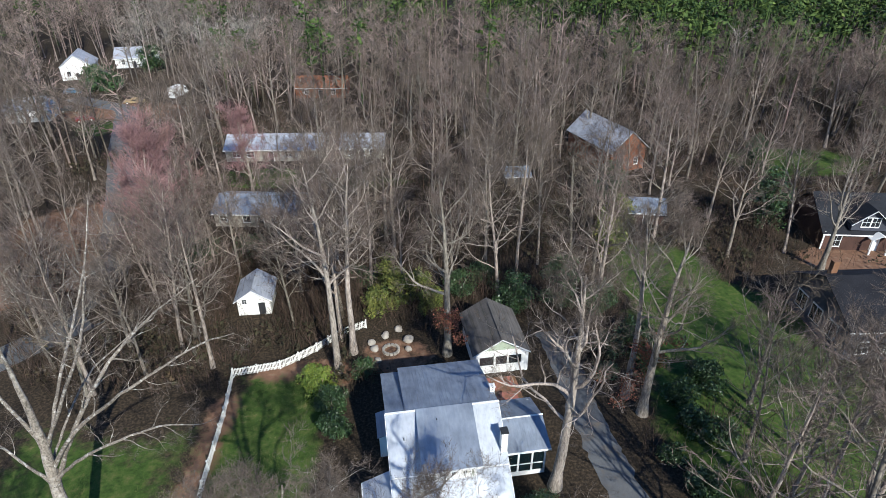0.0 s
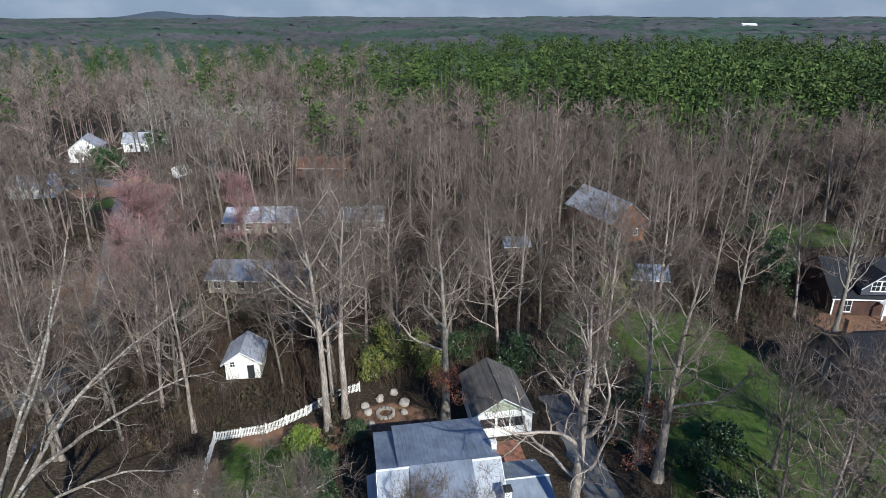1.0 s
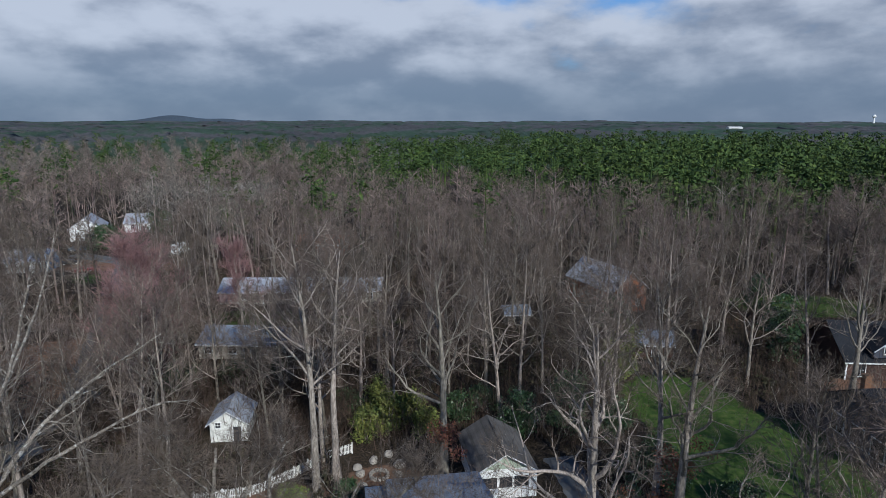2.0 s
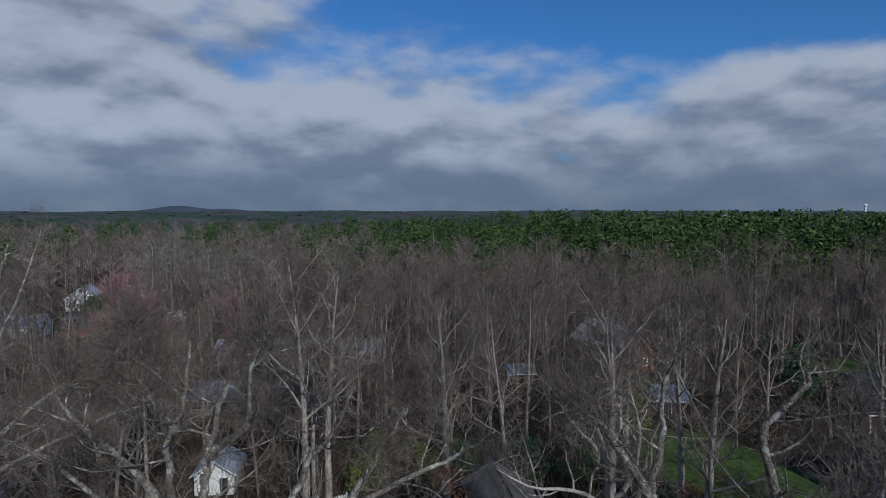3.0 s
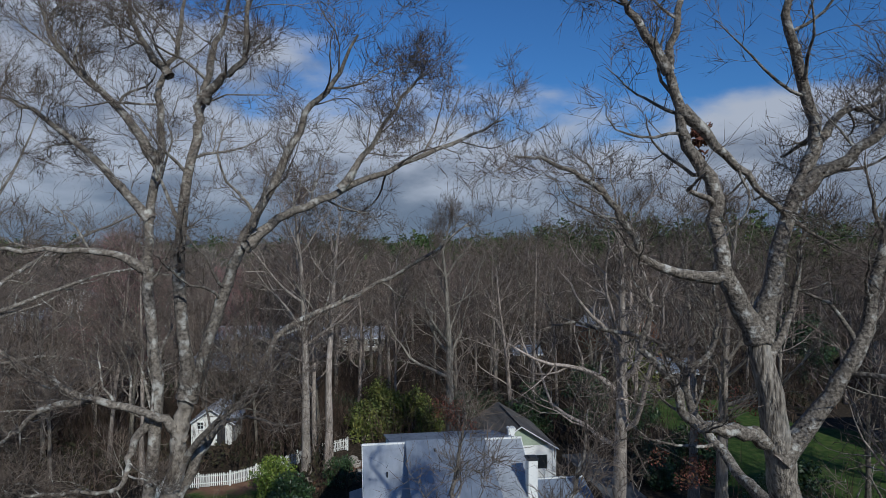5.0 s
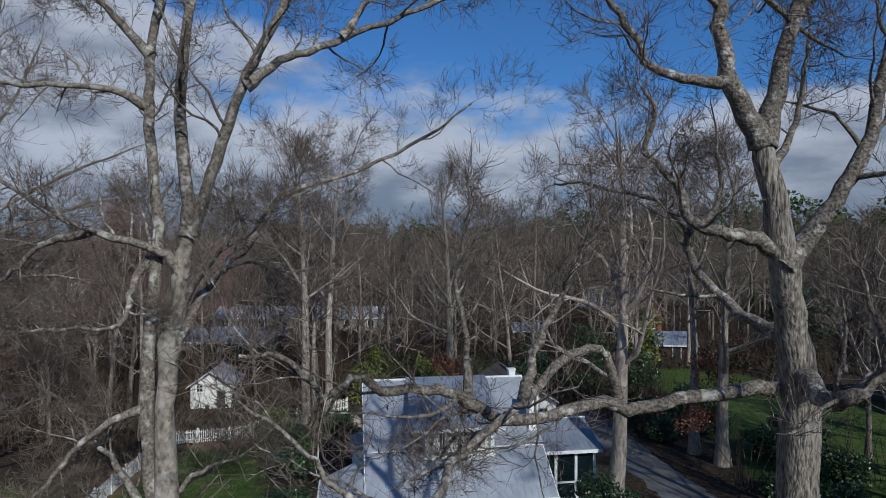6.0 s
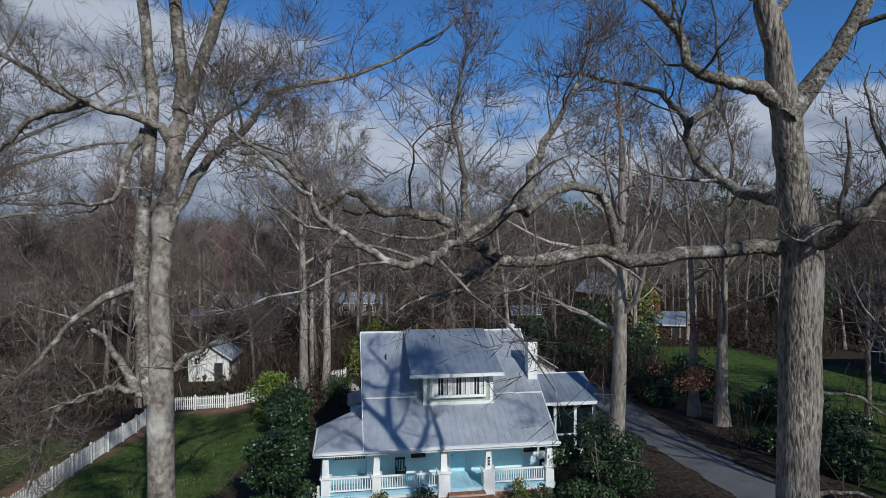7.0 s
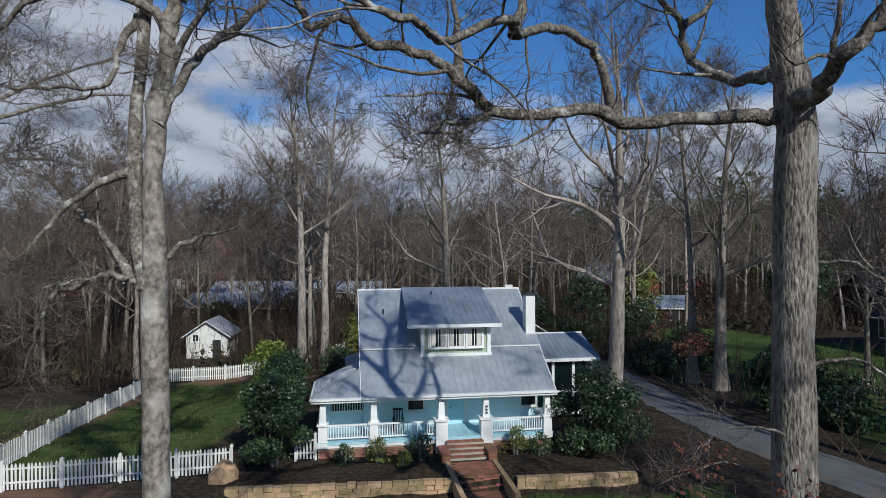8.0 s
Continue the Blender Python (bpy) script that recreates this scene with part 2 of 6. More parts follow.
def ground_mat():
    """Leaf litter, grass where the 'lawn' attribute is high, red clay where 'clay' is high; ragged borders."""
    m = bpy.data.materials.new("earth_and_grass")
    m.use_nodes = True
    n, l = m.node_tree.nodes, m.node_tree.links
    b = n["Principled BSDF"]
    tc = n.new("ShaderNodeTexCoord").outputs["Object"]

    def nz(s, det=6, rough=0.6):
        q = n.new("ShaderNodeTexNoise")
        q.inputs["Scale"].default_value, q.inputs["Detail"].default_value, q.inputs["Roughness"].default_value = s, det, rough
        l.new(tc, q.inputs["Vector"])
        return q.outputs["Fac"]

    def ramp(src, stops):
        q = n.new("ShaderNodeValToRGB")
        while len(q.color_ramp.elements) < len(stops):
            q.color_ramp.elements.new(0.5)
        for e, (p, c) in zip(q.color_ramp.elements, stops):
            e.position, e.color = p, (*c, 1)
        l.new(src, q.inputs[0])
        return q.outputs[0]

    def mix(f, a, c):
        q = n.new("ShaderNodeMix")
        q.data_type = "RGBA"
        l.new(f, q.inputs["Factor"]), l.new(a, q.inputs["A"]), l.new(c, q.inputs["B"])
        return q.outputs["Result"]

    def mask(name):
        a = n.new("ShaderNodeAttribute")
        a.attribute_name = name
        add = n.new("ShaderNodeMath")
        l.new(a.outputs["Fac"], add.inputs[0]), l.new(nz(0.55, 8, 0.68), add.inputs[1])
        mr = n.new("ShaderNodeMapRange")
        mr.inputs["From Min"].default_value, mr.inputs["From Max"].default_value = 0.9, 1.12
        l.new(add.outputs[0], mr.inputs[0])
        return mr.outputs[0]

    litter = ramp(nz(3.5), [(0.3, (0.013, 0.0105, 0.0075)), (0.5, (0.034, 0.026, 0.018)), (0.72, (0.09, 0.064, 0.042))])
    grass = ramp(nz(1.3), [(0.3, (0.022, 0.042, 0.010)), (0.5, (0.046, 0.082, 0.017)), (0.66, (0.085, 0.10, 0.03)), (0.78, (0.14, 0.112, 0.06))])
    clay = ramp(nz(1.1), [(0.3, (0.12, 0.068, 0.044)), (0.55, (0.18, 0.102, 0.066)), (0.75, (0.22, 0.16, 0.11))])
    l.new(mix(mask("lawn"), mix(mask("clay"), litter, clay), grass), b.inputs["Base Color"])
    b.inputs["Roughness"].default_value, b.inputs["Specular IOR Level"].default_value = 0.95, 0.15
    bp = n.new("ShaderNodeBump")
    bp.inputs["Strength"].default_value, bp.inputs["Distance"].default_value = 0.7, 0.08
    l.new(nz(6.0, 8), bp.inputs["Height"]), l.new(bp.outputs[0], b.inputs["Normal"])
    return m


M["ground"] = ground_mat()


# ---- building helpers ----
class Geo:
    """Collects vertices and faces of one mesh."""

    def __init__(self):
        self.v, self.f = [], []

    def poly(self, pts):
        i = len(self.v)
        self.v += [tuple(p) for p in pts]
        self.f.append(tuple(range(i, i + len(pts))))
        return self

    def box(self, x0, y0, z0, x1, y1, z1, m=None, top=1.0):
        """A box; top below 1 tapers it upwards."""
        cx, cy = (x0 + x1) / 2, (y0 + y1) / 2
        i = len(self.v)
        for z, s in ((z0, 1.0), (z1, top)):
            for x, y in ((x0, y0), (x1, y0), (x1, y1), (x0, y1)):
                p = Vector((cx + (x - cx) * s, cy + (y - cy) * s, z))
                self.v.append(tuple(m @ p if m else p))
        self.f += [tuple(i + k for k in q) for q in ((3, 2, 1, 0), (4, 5, 6, 7), (0, 1, 5, 4), (1, 2, 6, 5), (2, 3, 7, 6), (3, 0, 4, 7))]
        return self

    def slab(self, pts, d):
        """A plate with these top corners (counter-clockwise from above), d thick downwards."""
        i, n = len(self.v), len(pts)
        self.v += [tuple(p) for p in pts] + [(p[0], p[1], p[2] - d) for p in pts]
        self.f += [tuple(range(i, i + n)), tuple(range(i + 2 * n - 1, i + n - 1, -1))]
        self.f += [(i + k, i + n + k, i + n + (k + 1) % n, i + (k + 1) % n) for k in range(n)]
        return self

    def bar(self, a, b, w, h=None):
        """A square bar from a to b."""
        a, b = Vector(a), Vector(b)
        m = Matrix.Translation(a) @ (b - a).to_track_quat("Z", "Y").to_matrix().to_4x4()
        h = h or w
        return self.box(-w / 2, -h / 2, 0, w / 2, h / 2, (b - a).length, m)

    def ring(self, c, r0, r1, z0, z1, n=12):
        """A round or tapering drum about the point c."""
        i = len(self.v)
        for r, z in ((r0, z0), (r1, z1)):
            self.v += [(c[0] + r * math.cos(6.2832 * k / n), c[1] + r * math.sin(6.2832 * k / n), c[2] + z) for k in range(n)]
        self.f += [(i + k, i + (k + 1) % n, i + n + (k + 1) % n, i + n + k) for k in range(n)]
        self.f += [tuple(range(i + n - 1, i - 1, -1)), tuple(range(i + n, i + 2 * n))]
        return self

    def mesh(self, name, mat):
        me = bpy.data.meshes.new(name)
        me.from_pydata(self.v, [], self.f)
        me.materials.append(M[mat] if isinstance(mat, str) else mat)
        me.update()
        return me


def part(name, geo, mat, parent=None, label="", m=None):
    """One mesh object, under a thing or a part."""
    ob = new(name, geo.mesh(name, mat) if isinstance(geo, Geo) else geo)
    if parent:
        ob.parent = parent
    if m is not None:
        ob.matrix_basis = m
    return tagged(ob, label) if label else ob


def thing(name, label, category, m=None, group="", kind=""):
    ob = new(name)
    ob.empty_display_size = 0.2
    if m is not None:
        ob.matrix_basis = m
    return tagged(ob, label, category, group, kind)


def tri_mesh(name, verts, tris, mat, smooth=False):
    """A mesh from arrays of vertices and triangles."""
    me = bpy.data.meshes.new(name)
    nv, nt = len(verts), len(tris)
    me.vertices.add(nv), me.loops.add(nt * 3), me.polygons.add(nt)
    me.vertices.foreach_set("co", np.asarray(verts, np.float32).ravel())
    me.loops.foreach_set("vertex_index", np.asarray(tris, np.int32).ravel())
    me.polygons.foreach_set("loop_start", np.arange(0, nt * 3, 3, dtype=np.int32))
    me.materials.append(M[mat])
    if smooth:
        me.polygons.foreach_set("use_smooth", np.ones(nt, bool))
    me.update(calc_edges=True)
    return me


# ---- trees ----
class Tubes:
    """Collects tapering tubes and flat twigs as triangles."""

    def __init__(self):
        self.v, self.t, self.n = [], [], 0
        self.fine = None

    def tube(self, pts, radii, sides):
        pts = np.asarray(pts, float)
        k = len(pts)
        tan = np.gradient(pts, axis=0)
        tan /= np.linalg.norm(tan, axis=1)[:, None] + 1e-9
        ref = np.array([1.0, 0.13, 0.05]) if abs(tan[:, 0]).mean() < 0.8 else np.array([0.1, 0.2, 1.0])
        a = np.cross(tan, ref)
        a /= np.linalg.norm(a, axis=1)[:, None] + 1e-9
        b = np.cross(tan, a)
        ang = np.arange(sides) * 2 * math.pi / sides
        ringv = pts[:, None] + np.asarray(radii)[:, None, None] * (np.cos(ang)[None, :, None] * a[:, None] + np.sin(ang)[None, :, None] * b[:, None])
        self.v.append(ringv.reshape(-1, 3))
        i = np.arange(k - 1)[:, None] * sides + np.arange(sides)[None]
        j = np.arange(k - 1)[:, None] * sides + (np.arange(sides)[None] + 1) % sides
        q = np.stack([i, j, j + sides, i, j + sides, i + sides], -1).reshape(-1, 3) + self.n
        self.t.append(q)
        self.n += k * sides

    def blades(self, p, d, length, width, rng):
        """Flat pointed twigs at the points p, pointing along d."""
        p, d = np.asarray(p), np.asarray(d)
        side = np.cross(d, rng.normal(size=d.shape))
        side /= np.linalg.norm(side, axis=1)[:, None] + 1e-9
        L, w = np.asarray(length)[:, None], np.asarray(width)[:, None]
        self.v.append(np.stack([p - side * w, p + side * w, p + d * L], 1).reshape(-1, 3))
        self.t.append(np.arange(len(p) * 3).reshape(-1, 3) + self.n)
        self.n += len(p) * 3

    def arrays(self):
        return np.concatenate(self.v), np.concatenate(self.t)

    def mesh(self, name, mat):
        return tri_mesh(name, *self.arrays(), mat, name in ("trunk", "limb", "framework"))


def unit(v):
    return v / (np.linalg.norm(v) + 1e-9)


def limb(tb, p, d, length, r, lev, rng, o, pts=None):
    """A limb of level lev, its side branches and twigs."""
    if pts is None:
        n = max(3, min(o["segs"][lev], int(length / 0.35) + 2))
        pts, dd = [np.array(p, float)], np.array(d, float)
        for i in range(n):
            dd = unit(dd + rng.normal(size=3) * o["wig"] + np.array([0, 0, o["up"] * (0.5 if lev else 0.2)]))
            pts.append(pts[-1] + dd * length / n)
        pts = np.array(pts)
    else:
        pts = np.asarray(pts, float)
        length = np.linalg.norm(np.diff(pts, axis=0), axis=1).sum()
    k = len(pts)
    s = np.linspace(0, 1, k)
    rad = r * (1 - s * (1 - o["tip"])) ** 0.75
    if lev == 1 and "collar" in o:
        rad = rad * (1 + 0.55 * np.exp(-s * length / 0.45)) * (1 + 0.05 * np.sin(s * length * 2.3))
    tb.tube(pts, rad, o["sides"][lev])
    last = lev >= o["levels"]
    if not last:
        count = o["kids"][lev]
        for c in range(count):
            u = o["bare"][lev] + (1 - o["bare"][lev]) * (c + rng.uniform(0.1, 0.9)) / count
            f = u * (k - 1)
            i = min(int(f), k - 2)
            q = pts[i] * (1 - f + i) + pts[i + 1] * (f - i)
            along = unit(pts[i + 1] - pts[i])
            out = unit(np.cross(along, rng.normal(size=3)))
            a = radians(rng.uniform(*o["fork"]))
            nd = unit(along * math.cos(a) + out * math.sin(a) + np.array([0, 0, 0.18 * o["up"]]))
            ln = length * rng.uniform(*o["ratio"]) * (1.15 - 0.6 * u) * (o["first"] if lev == 0 else 1.0)
            limb(tb, q, nd, min(max(ln, 0.35), o["cap"]), max(rad[i] * rng.uniform(*o["thin"]), o["min_r"]), lev + 1, rng, o)
    if lev >= o["levels"] - 1:
        n1, n2 = o["twigs"]
        f = rng.uniform(0.1, 1, n1) * (k - 1)
        f[0] = k - 1.01
        i = np.minimum(f.astype(int), k - 2)
        q = pts[i] * (1 - f + i)[:, None] + pts[i + 1] * (f - i)[:, None]
        along = pts[i + 1] - pts[i]
        along /= np.linalg.norm(along, axis=1)[:, None] + 1e-9
        nd = along + rng.normal(size=(n1, 3)) * 0.55 + np.array([0, 0, 0.3])
        nd /= np.linalg.norm(nd, axis=1)[:, None]
        ln = rng.uniform(0.6, 1.4, n1) * o["twig_len"]
        tw = tb.fine or tb
        tw.blades(q, nd, ln, np.full(n1, o["twig_w"]), rng)
        j = np.repeat(np.arange(n1), n2)
        m = len(j)
        q2 = q[j] + nd[j] * (ln[j] * rng.uniform(0.2, 0.95, m))[:, None]
        d2 = nd[j] + rng.normal(size=(m, 3)) * 0.6 + np.array([0, 0, 0.2])
        d2 /= np.linalg.norm(d2, axis=1)[:, None]
        tw.blades(q2, d2, ln[j] * rng.uniform(0.35, 0.8, m), np.full(m, o["twig_w"] * 0.75), rng)


MID = dict(levels=2, kids=(13, 7), segs=(9, 7, 4), sides=(7, 4, 3), wig=0.16, up=0.17, tip=0.1, bare=(0.27, 0.13), fork=(34, 68),
           ratio=(0.3, 0.52), first=0.9, min_r=0.014, twigs=(9, 3), twig_len=1.2, twig_w=0.022, thin=(0.4, 0.65), cap=99, lean=0.03, bend=0.012)


def trunk_line(rng, h, lean=0.03, bend=0.012, n=11):
    d, pts = np.array([rng.normal() * lean, rng.normal() * lean, 1.0]), [np.zeros(3)]
    for i in range(n):
        d = unit(d + rng.normal(size=3) * bend * 3)
        pts.append(pts[-1] + d * h / n)
    pts[0] = pts[0] - np.array([0, 0, 0.25])
    return np.array(pts)


def bare_tree(seed, h, r, bark, twig, **kw):
    """Meshes of a bare tree: trunk with a root flare, and a crown of limbs and twigs."""
    rng = np.random.default_rng(seed)
    o = {**MID, **kw}
    line = trunk_line(rng, h * 0.96, o["lean"], o["bend"])
    s = np.linspace(0, 1, len(line))
    rad = r * (1 - 0.93 * s) ** 0.85
    rad[0] *= 1.45
    tr, cr = Tubes(), Tubes()
    cr.fine = Tubes()
    tr.tube(line, rad, 9)
    for c in range(o["kids"][0]):
        u = o["bare"][0] + (0.97 - o["bare"][0]) * (c + rng.uniform(0, 0.9)) / o["kids"][0]
        f = u * (len(line) - 1)
        i = int(f)
        q = line[i] * (1 - f + i) + line[i + 1] * (f - i)
        az = c * 2.4 + rng.uniform(-0.5, 0.5)
        a = radians(rng.uniform(*o["fork"]))
        d = np.array([math.cos(az) * math.sin(a), math.sin(az) * math.sin(a), math.cos(a)])
        limb(cr, q, d, h * rng.uniform(*o["ratio"]) * o["first"] * (1.1 - 0.65 * u), rad[i] * rng.uniform(0.35, 0.6), 1, rng, o)
    return tr.mesh("trunk", bark), cr.mesh("framework", bark), cr.fine.mesh("crown", twig)

# ---- ground ----
HOUSE = pose(-6.8, 31.6, 0, 0, 0, 9)
A9 = radians(9)


def world_xy(u, v):
    return -6.8 + u * math.cos(A9) - v * math.sin(A9), 31.6 + u * math.sin(A9) + v * math.cos(A9)


def blob(x, y, cx, cy, rx, ry, soft=0.25):
    """1 inside an ellipse, 0 outside, with a soft border."""
    d = np.sqrt(((x - cx) / rx) ** 2 + ((y - cy) / ry) ** 2)
    return np.clip((1 + soft - d) / (2 * soft), 0, 1)


def box_mask(x, y, x0, x1, y0, y1, soft=0.8):
    a = np.minimum(np.minimum(x - x0, x1 - x), np.minimum(y - y0, y1 - y))
    return np.clip(a / soft * 0.5 + 0.5, 0, 1)


def terrain(x, y):
    """Height of the ground: level round the house, a low terrace in front of the wall, falling towards the back fence, gentle rolls far off."""
    x, y = np.asarray(x, float), np.asarray(y, float)
    front = np.clip((29.0 + 0.1 * x - y) / 0.4, 0, 1) * np.clip((x + 10.4) / 1.2, 0, 1) * np.clip((13.5 - x) / 4, 0, 1)
    dip = np.clip((-11 - x) / 8, 0, 1) * np.clip((y - 24) / 29, 0, 1) * np.clip((86 - y) / 10, 0, 1) * np.clip((x + 46) / 10, 0, 1)
    far = np.clip((np.hypot(x, y) - 260) / 600, 0, 1)
    roll = 5.0 * np.sin(x / 310 + 1.3) * np.cos(y / 270) + 3.0 * np.sin(x / 130 + y / 170)
    return -0.55 * front - dip + far * roll


def ground():
    near = np.arange(-60, 60.1, 0.8)
    xs = np.concatenate([-np.geomspace(4900, 61, 46), near, np.geomspace(61, 4900, 46)])
    ys = np.concatenate([-np.geomspace(4900, 6, 26), np.arange(-5, 24, 0.9), np.arange(24, 32, 0.3), np.arange(32, 130.1, 0.9), np.geomspace(132, 4900, 46)])
    X, Y = np.meshgrid(xs, ys)
    Z = terrain(X, Y)
    nx, ny = len(xs), len(ys)
    v = np.stack([X, Y, Z], -1).reshape(-1, 3)
    i = (np.arange(ny - 1)[:, None] * nx + np.arange(nx - 1)[None]).ravel()
    t = np.concatenate([np.stack([i, i + 1, i + nx + 1], 1), np.stack([i, i + nx + 1, i + nx], 1)])
    me = tri_mesh("ground", v, t, "ground")
    lawn = np.maximum.reduce([
        box_mask(X, Y, -23.6, -13, 29.5, 54, 3), box_mask(X, Y, -45, -25.5, 20, 46, 6) * 0.75, box_mask(X, Y, 2.8, 13, 18, 28.4, 1.0),
        box_mask(X, Y, -9, 0.6, 10, 27.5, 2) * 0.8, blob(X, Y, 37, 58, 14, 17) * 0.85, blob(X, Y, 33, 75, 8, 10), blob(X, Y, 75, 120, 15, 8),
        blob(X, Y, -36, 112, 10, 5), blob(X, Y, -82, 142, 8, 5), blob(X, Y, 30, 30, 8, 14) * 0.6, blob(X, Y, 34, 46, 12, 13) * 0.75, blob(X, Y, -24, 110, 18, 3)])
    clay = np.maximum.reduce([
        box_mask(X, Y, -26.5, -21.5, 26, 52, 2) * 0.8, blob(X, Y, -62, 84, 13, 17), blob(X, Y, -32, 134, 22, 5), blob(X, Y, -85, 158, 28, 9),
        blob(X, Y, -17, 54, 7, 3.5) * 0.8, blob(X, Y, 63, 80, 8, 4), blob(X, Y, -22, 27, 8, 3) * 0.7, blob(X, Y, -6, 57, 5, 4) * 0.6])
    for name, val in (("lawn", lawn), ("clay", clay)):
        me.attributes.new(name, "FLOAT", "POINT").data.foreach_set("value", val.ravel().astype(np.float32))
    tagged(new("ground", me), "brown leaf litter with green lawns and red clay", "ground", kind="structure")


ground()


def ribbon(name, line, width, mat, label, z=0.02, wobble=0.12):
    """A road or path along a line of points with a width at each."""
    rng = np.random.default_rng(len(name))
    pts = np.array(line, float)
    s = np.linspace(0, len(pts) - 1, len(pts) * 8)
    i = np.minimum(s.astype(int), len(pts) - 2)
    f = (s - i)[:, None]
    f = f * f * (3 - 2 * f) * 0.4 + f * 0.6
    c = pts[i] * (1 - f) + pts[i + 1] * f
    d = np.gradient(c, axis=0)
    d /= np.linalg.norm(d, axis=1)[:, None]
    nrm = np.stack([-d[:, 1], d[:, 0]], 1)
    g = Geo()
    L = c + nrm * (width / 2 + rng.normal(size=(len(c), 1)) * wobble)
    R = c - nrm * (width / 2 + rng.normal(size=(len(c), 1)) * wobble)
    for k in range(len(c) - 1):
        quad = [(*R[k], 0), (*R[k + 1], 0), (*L[k + 1], 0), (*L[k], 0)]
        g.poly([(p[0], p[1], float(terrain(p[0], p[1])) + z) for p in quad])
    me = g.mesh(name, mat)
    bm = bmesh.new()
    bm.from_mesh(me)
    bmesh.ops.remove_doubles(bm, verts=bm.verts, dist=0.001)
    bm.to_mesh(me)
    tagged(new(name, me), label, name, kind="structure")


ribbon("driveway", [(24, 12), (20.5, 26), (17.6, 35), (16.2, 42), (15.2, 49), (14.8, 55), (13.6, 62)], 3.6, "asphalt", "grey gravel driveway beside the house")
ribbon("road", [(-92, 46), (-70, 50), (-55, 56), (-47.5, 65.5), (-50.5, 78), (-56, 92), (-62, 106), (-72, 128), (-84, 158), (-104, 168)], 5.2, "asphalt", "grey asphalt road among bare trees")


# ---- main house ----
def roof_plane(parent, name, a, b, c, d, mat, pitch=0.36, thick=0.07, seam=0.016, label=""):
    """Metal roof between the eave a-b and the top d-c: one panel with a standing seam per strip."""
    a, b, c, d = (Vector(q) for q in (a, b, c, d))
    top = part(name, Geo().slab([a, b, c, d], thick), mat, parent, label)
    n = max(2, round((b - a).length / pitch))
    for k in range(n):
        s0, s1 = k / n, (k + 1) / n - 0.0005
        p, q = a.lerp(b, s0), a.lerp(b, s1)
        r, s = d.lerp(c, s1), d.lerp(c, s0)
        up = Vector((0, 0, 0.012))
        g = Geo().slab([p + up, q + up, r + up, s + up], 0.010)
        e = (b - a).normalized() * 0.028
        g.slab([p + up + Vector((0, 0, seam)), p + e + up + Vector((0, 0, seam)), s + e + up + Vector((0, 0, seam)), s + up + Vector((0, 0, seam))], seam)
        part("roof_panel", g, mat, top)
    return top


def window(parent, x, y, z, w, h, mat="white", cols=2, rows=2, glass="glass", depth=0.09, blind=False):
    """A window in a wall that faces -y: frame, pane, muntins; x, z is its lower left corner."""
    fr = Geo()
    t = 0.09
    for q in ((x - t, z - t, x + w + t, z), (x - t, z + h, x + w + t, z + h + t), (x - t, z, x, z + h), (x + w, z, x + w + t, z + h)):
        fr.box(q[0], y - depth, q[1], q[2], y + 0.02, q[3])
    win = part("window", fr, mat, parent)
    part("pane", Geo().box(x, y - 0.035, z, x + w, y - 0.02, z + h), glass, win)
    if blind:
        for c in (0.03, 0.66):
            part("curtain", Geo().box(x + w * c, y - 0.045, z + 0.02, x + w * (c + 0.3), y - 0.037, z + h), "curtain", win)
    mu = Geo()
    for k in range(1, cols):
        mu.box(x + w * k / cols - 0.018, y - 0.065, z, x + w * k / cols + 0.018, y - 0.036, z + h)
    for k in range(1, rows):
        mu.box(x, y - 0.062, z + h * k / rows - 0.018, x + w, y - 0.036, z + h * k / rows + 0.018)
    if cols * rows > 1:
        part("muntin", mu, mat, win)
    part("sill", Geo().box(x - t - 0.04, y - 0.16, z - t - 0.05, x + w + t + 0.04, y - 0.002, z - t), mat, win)
    return win


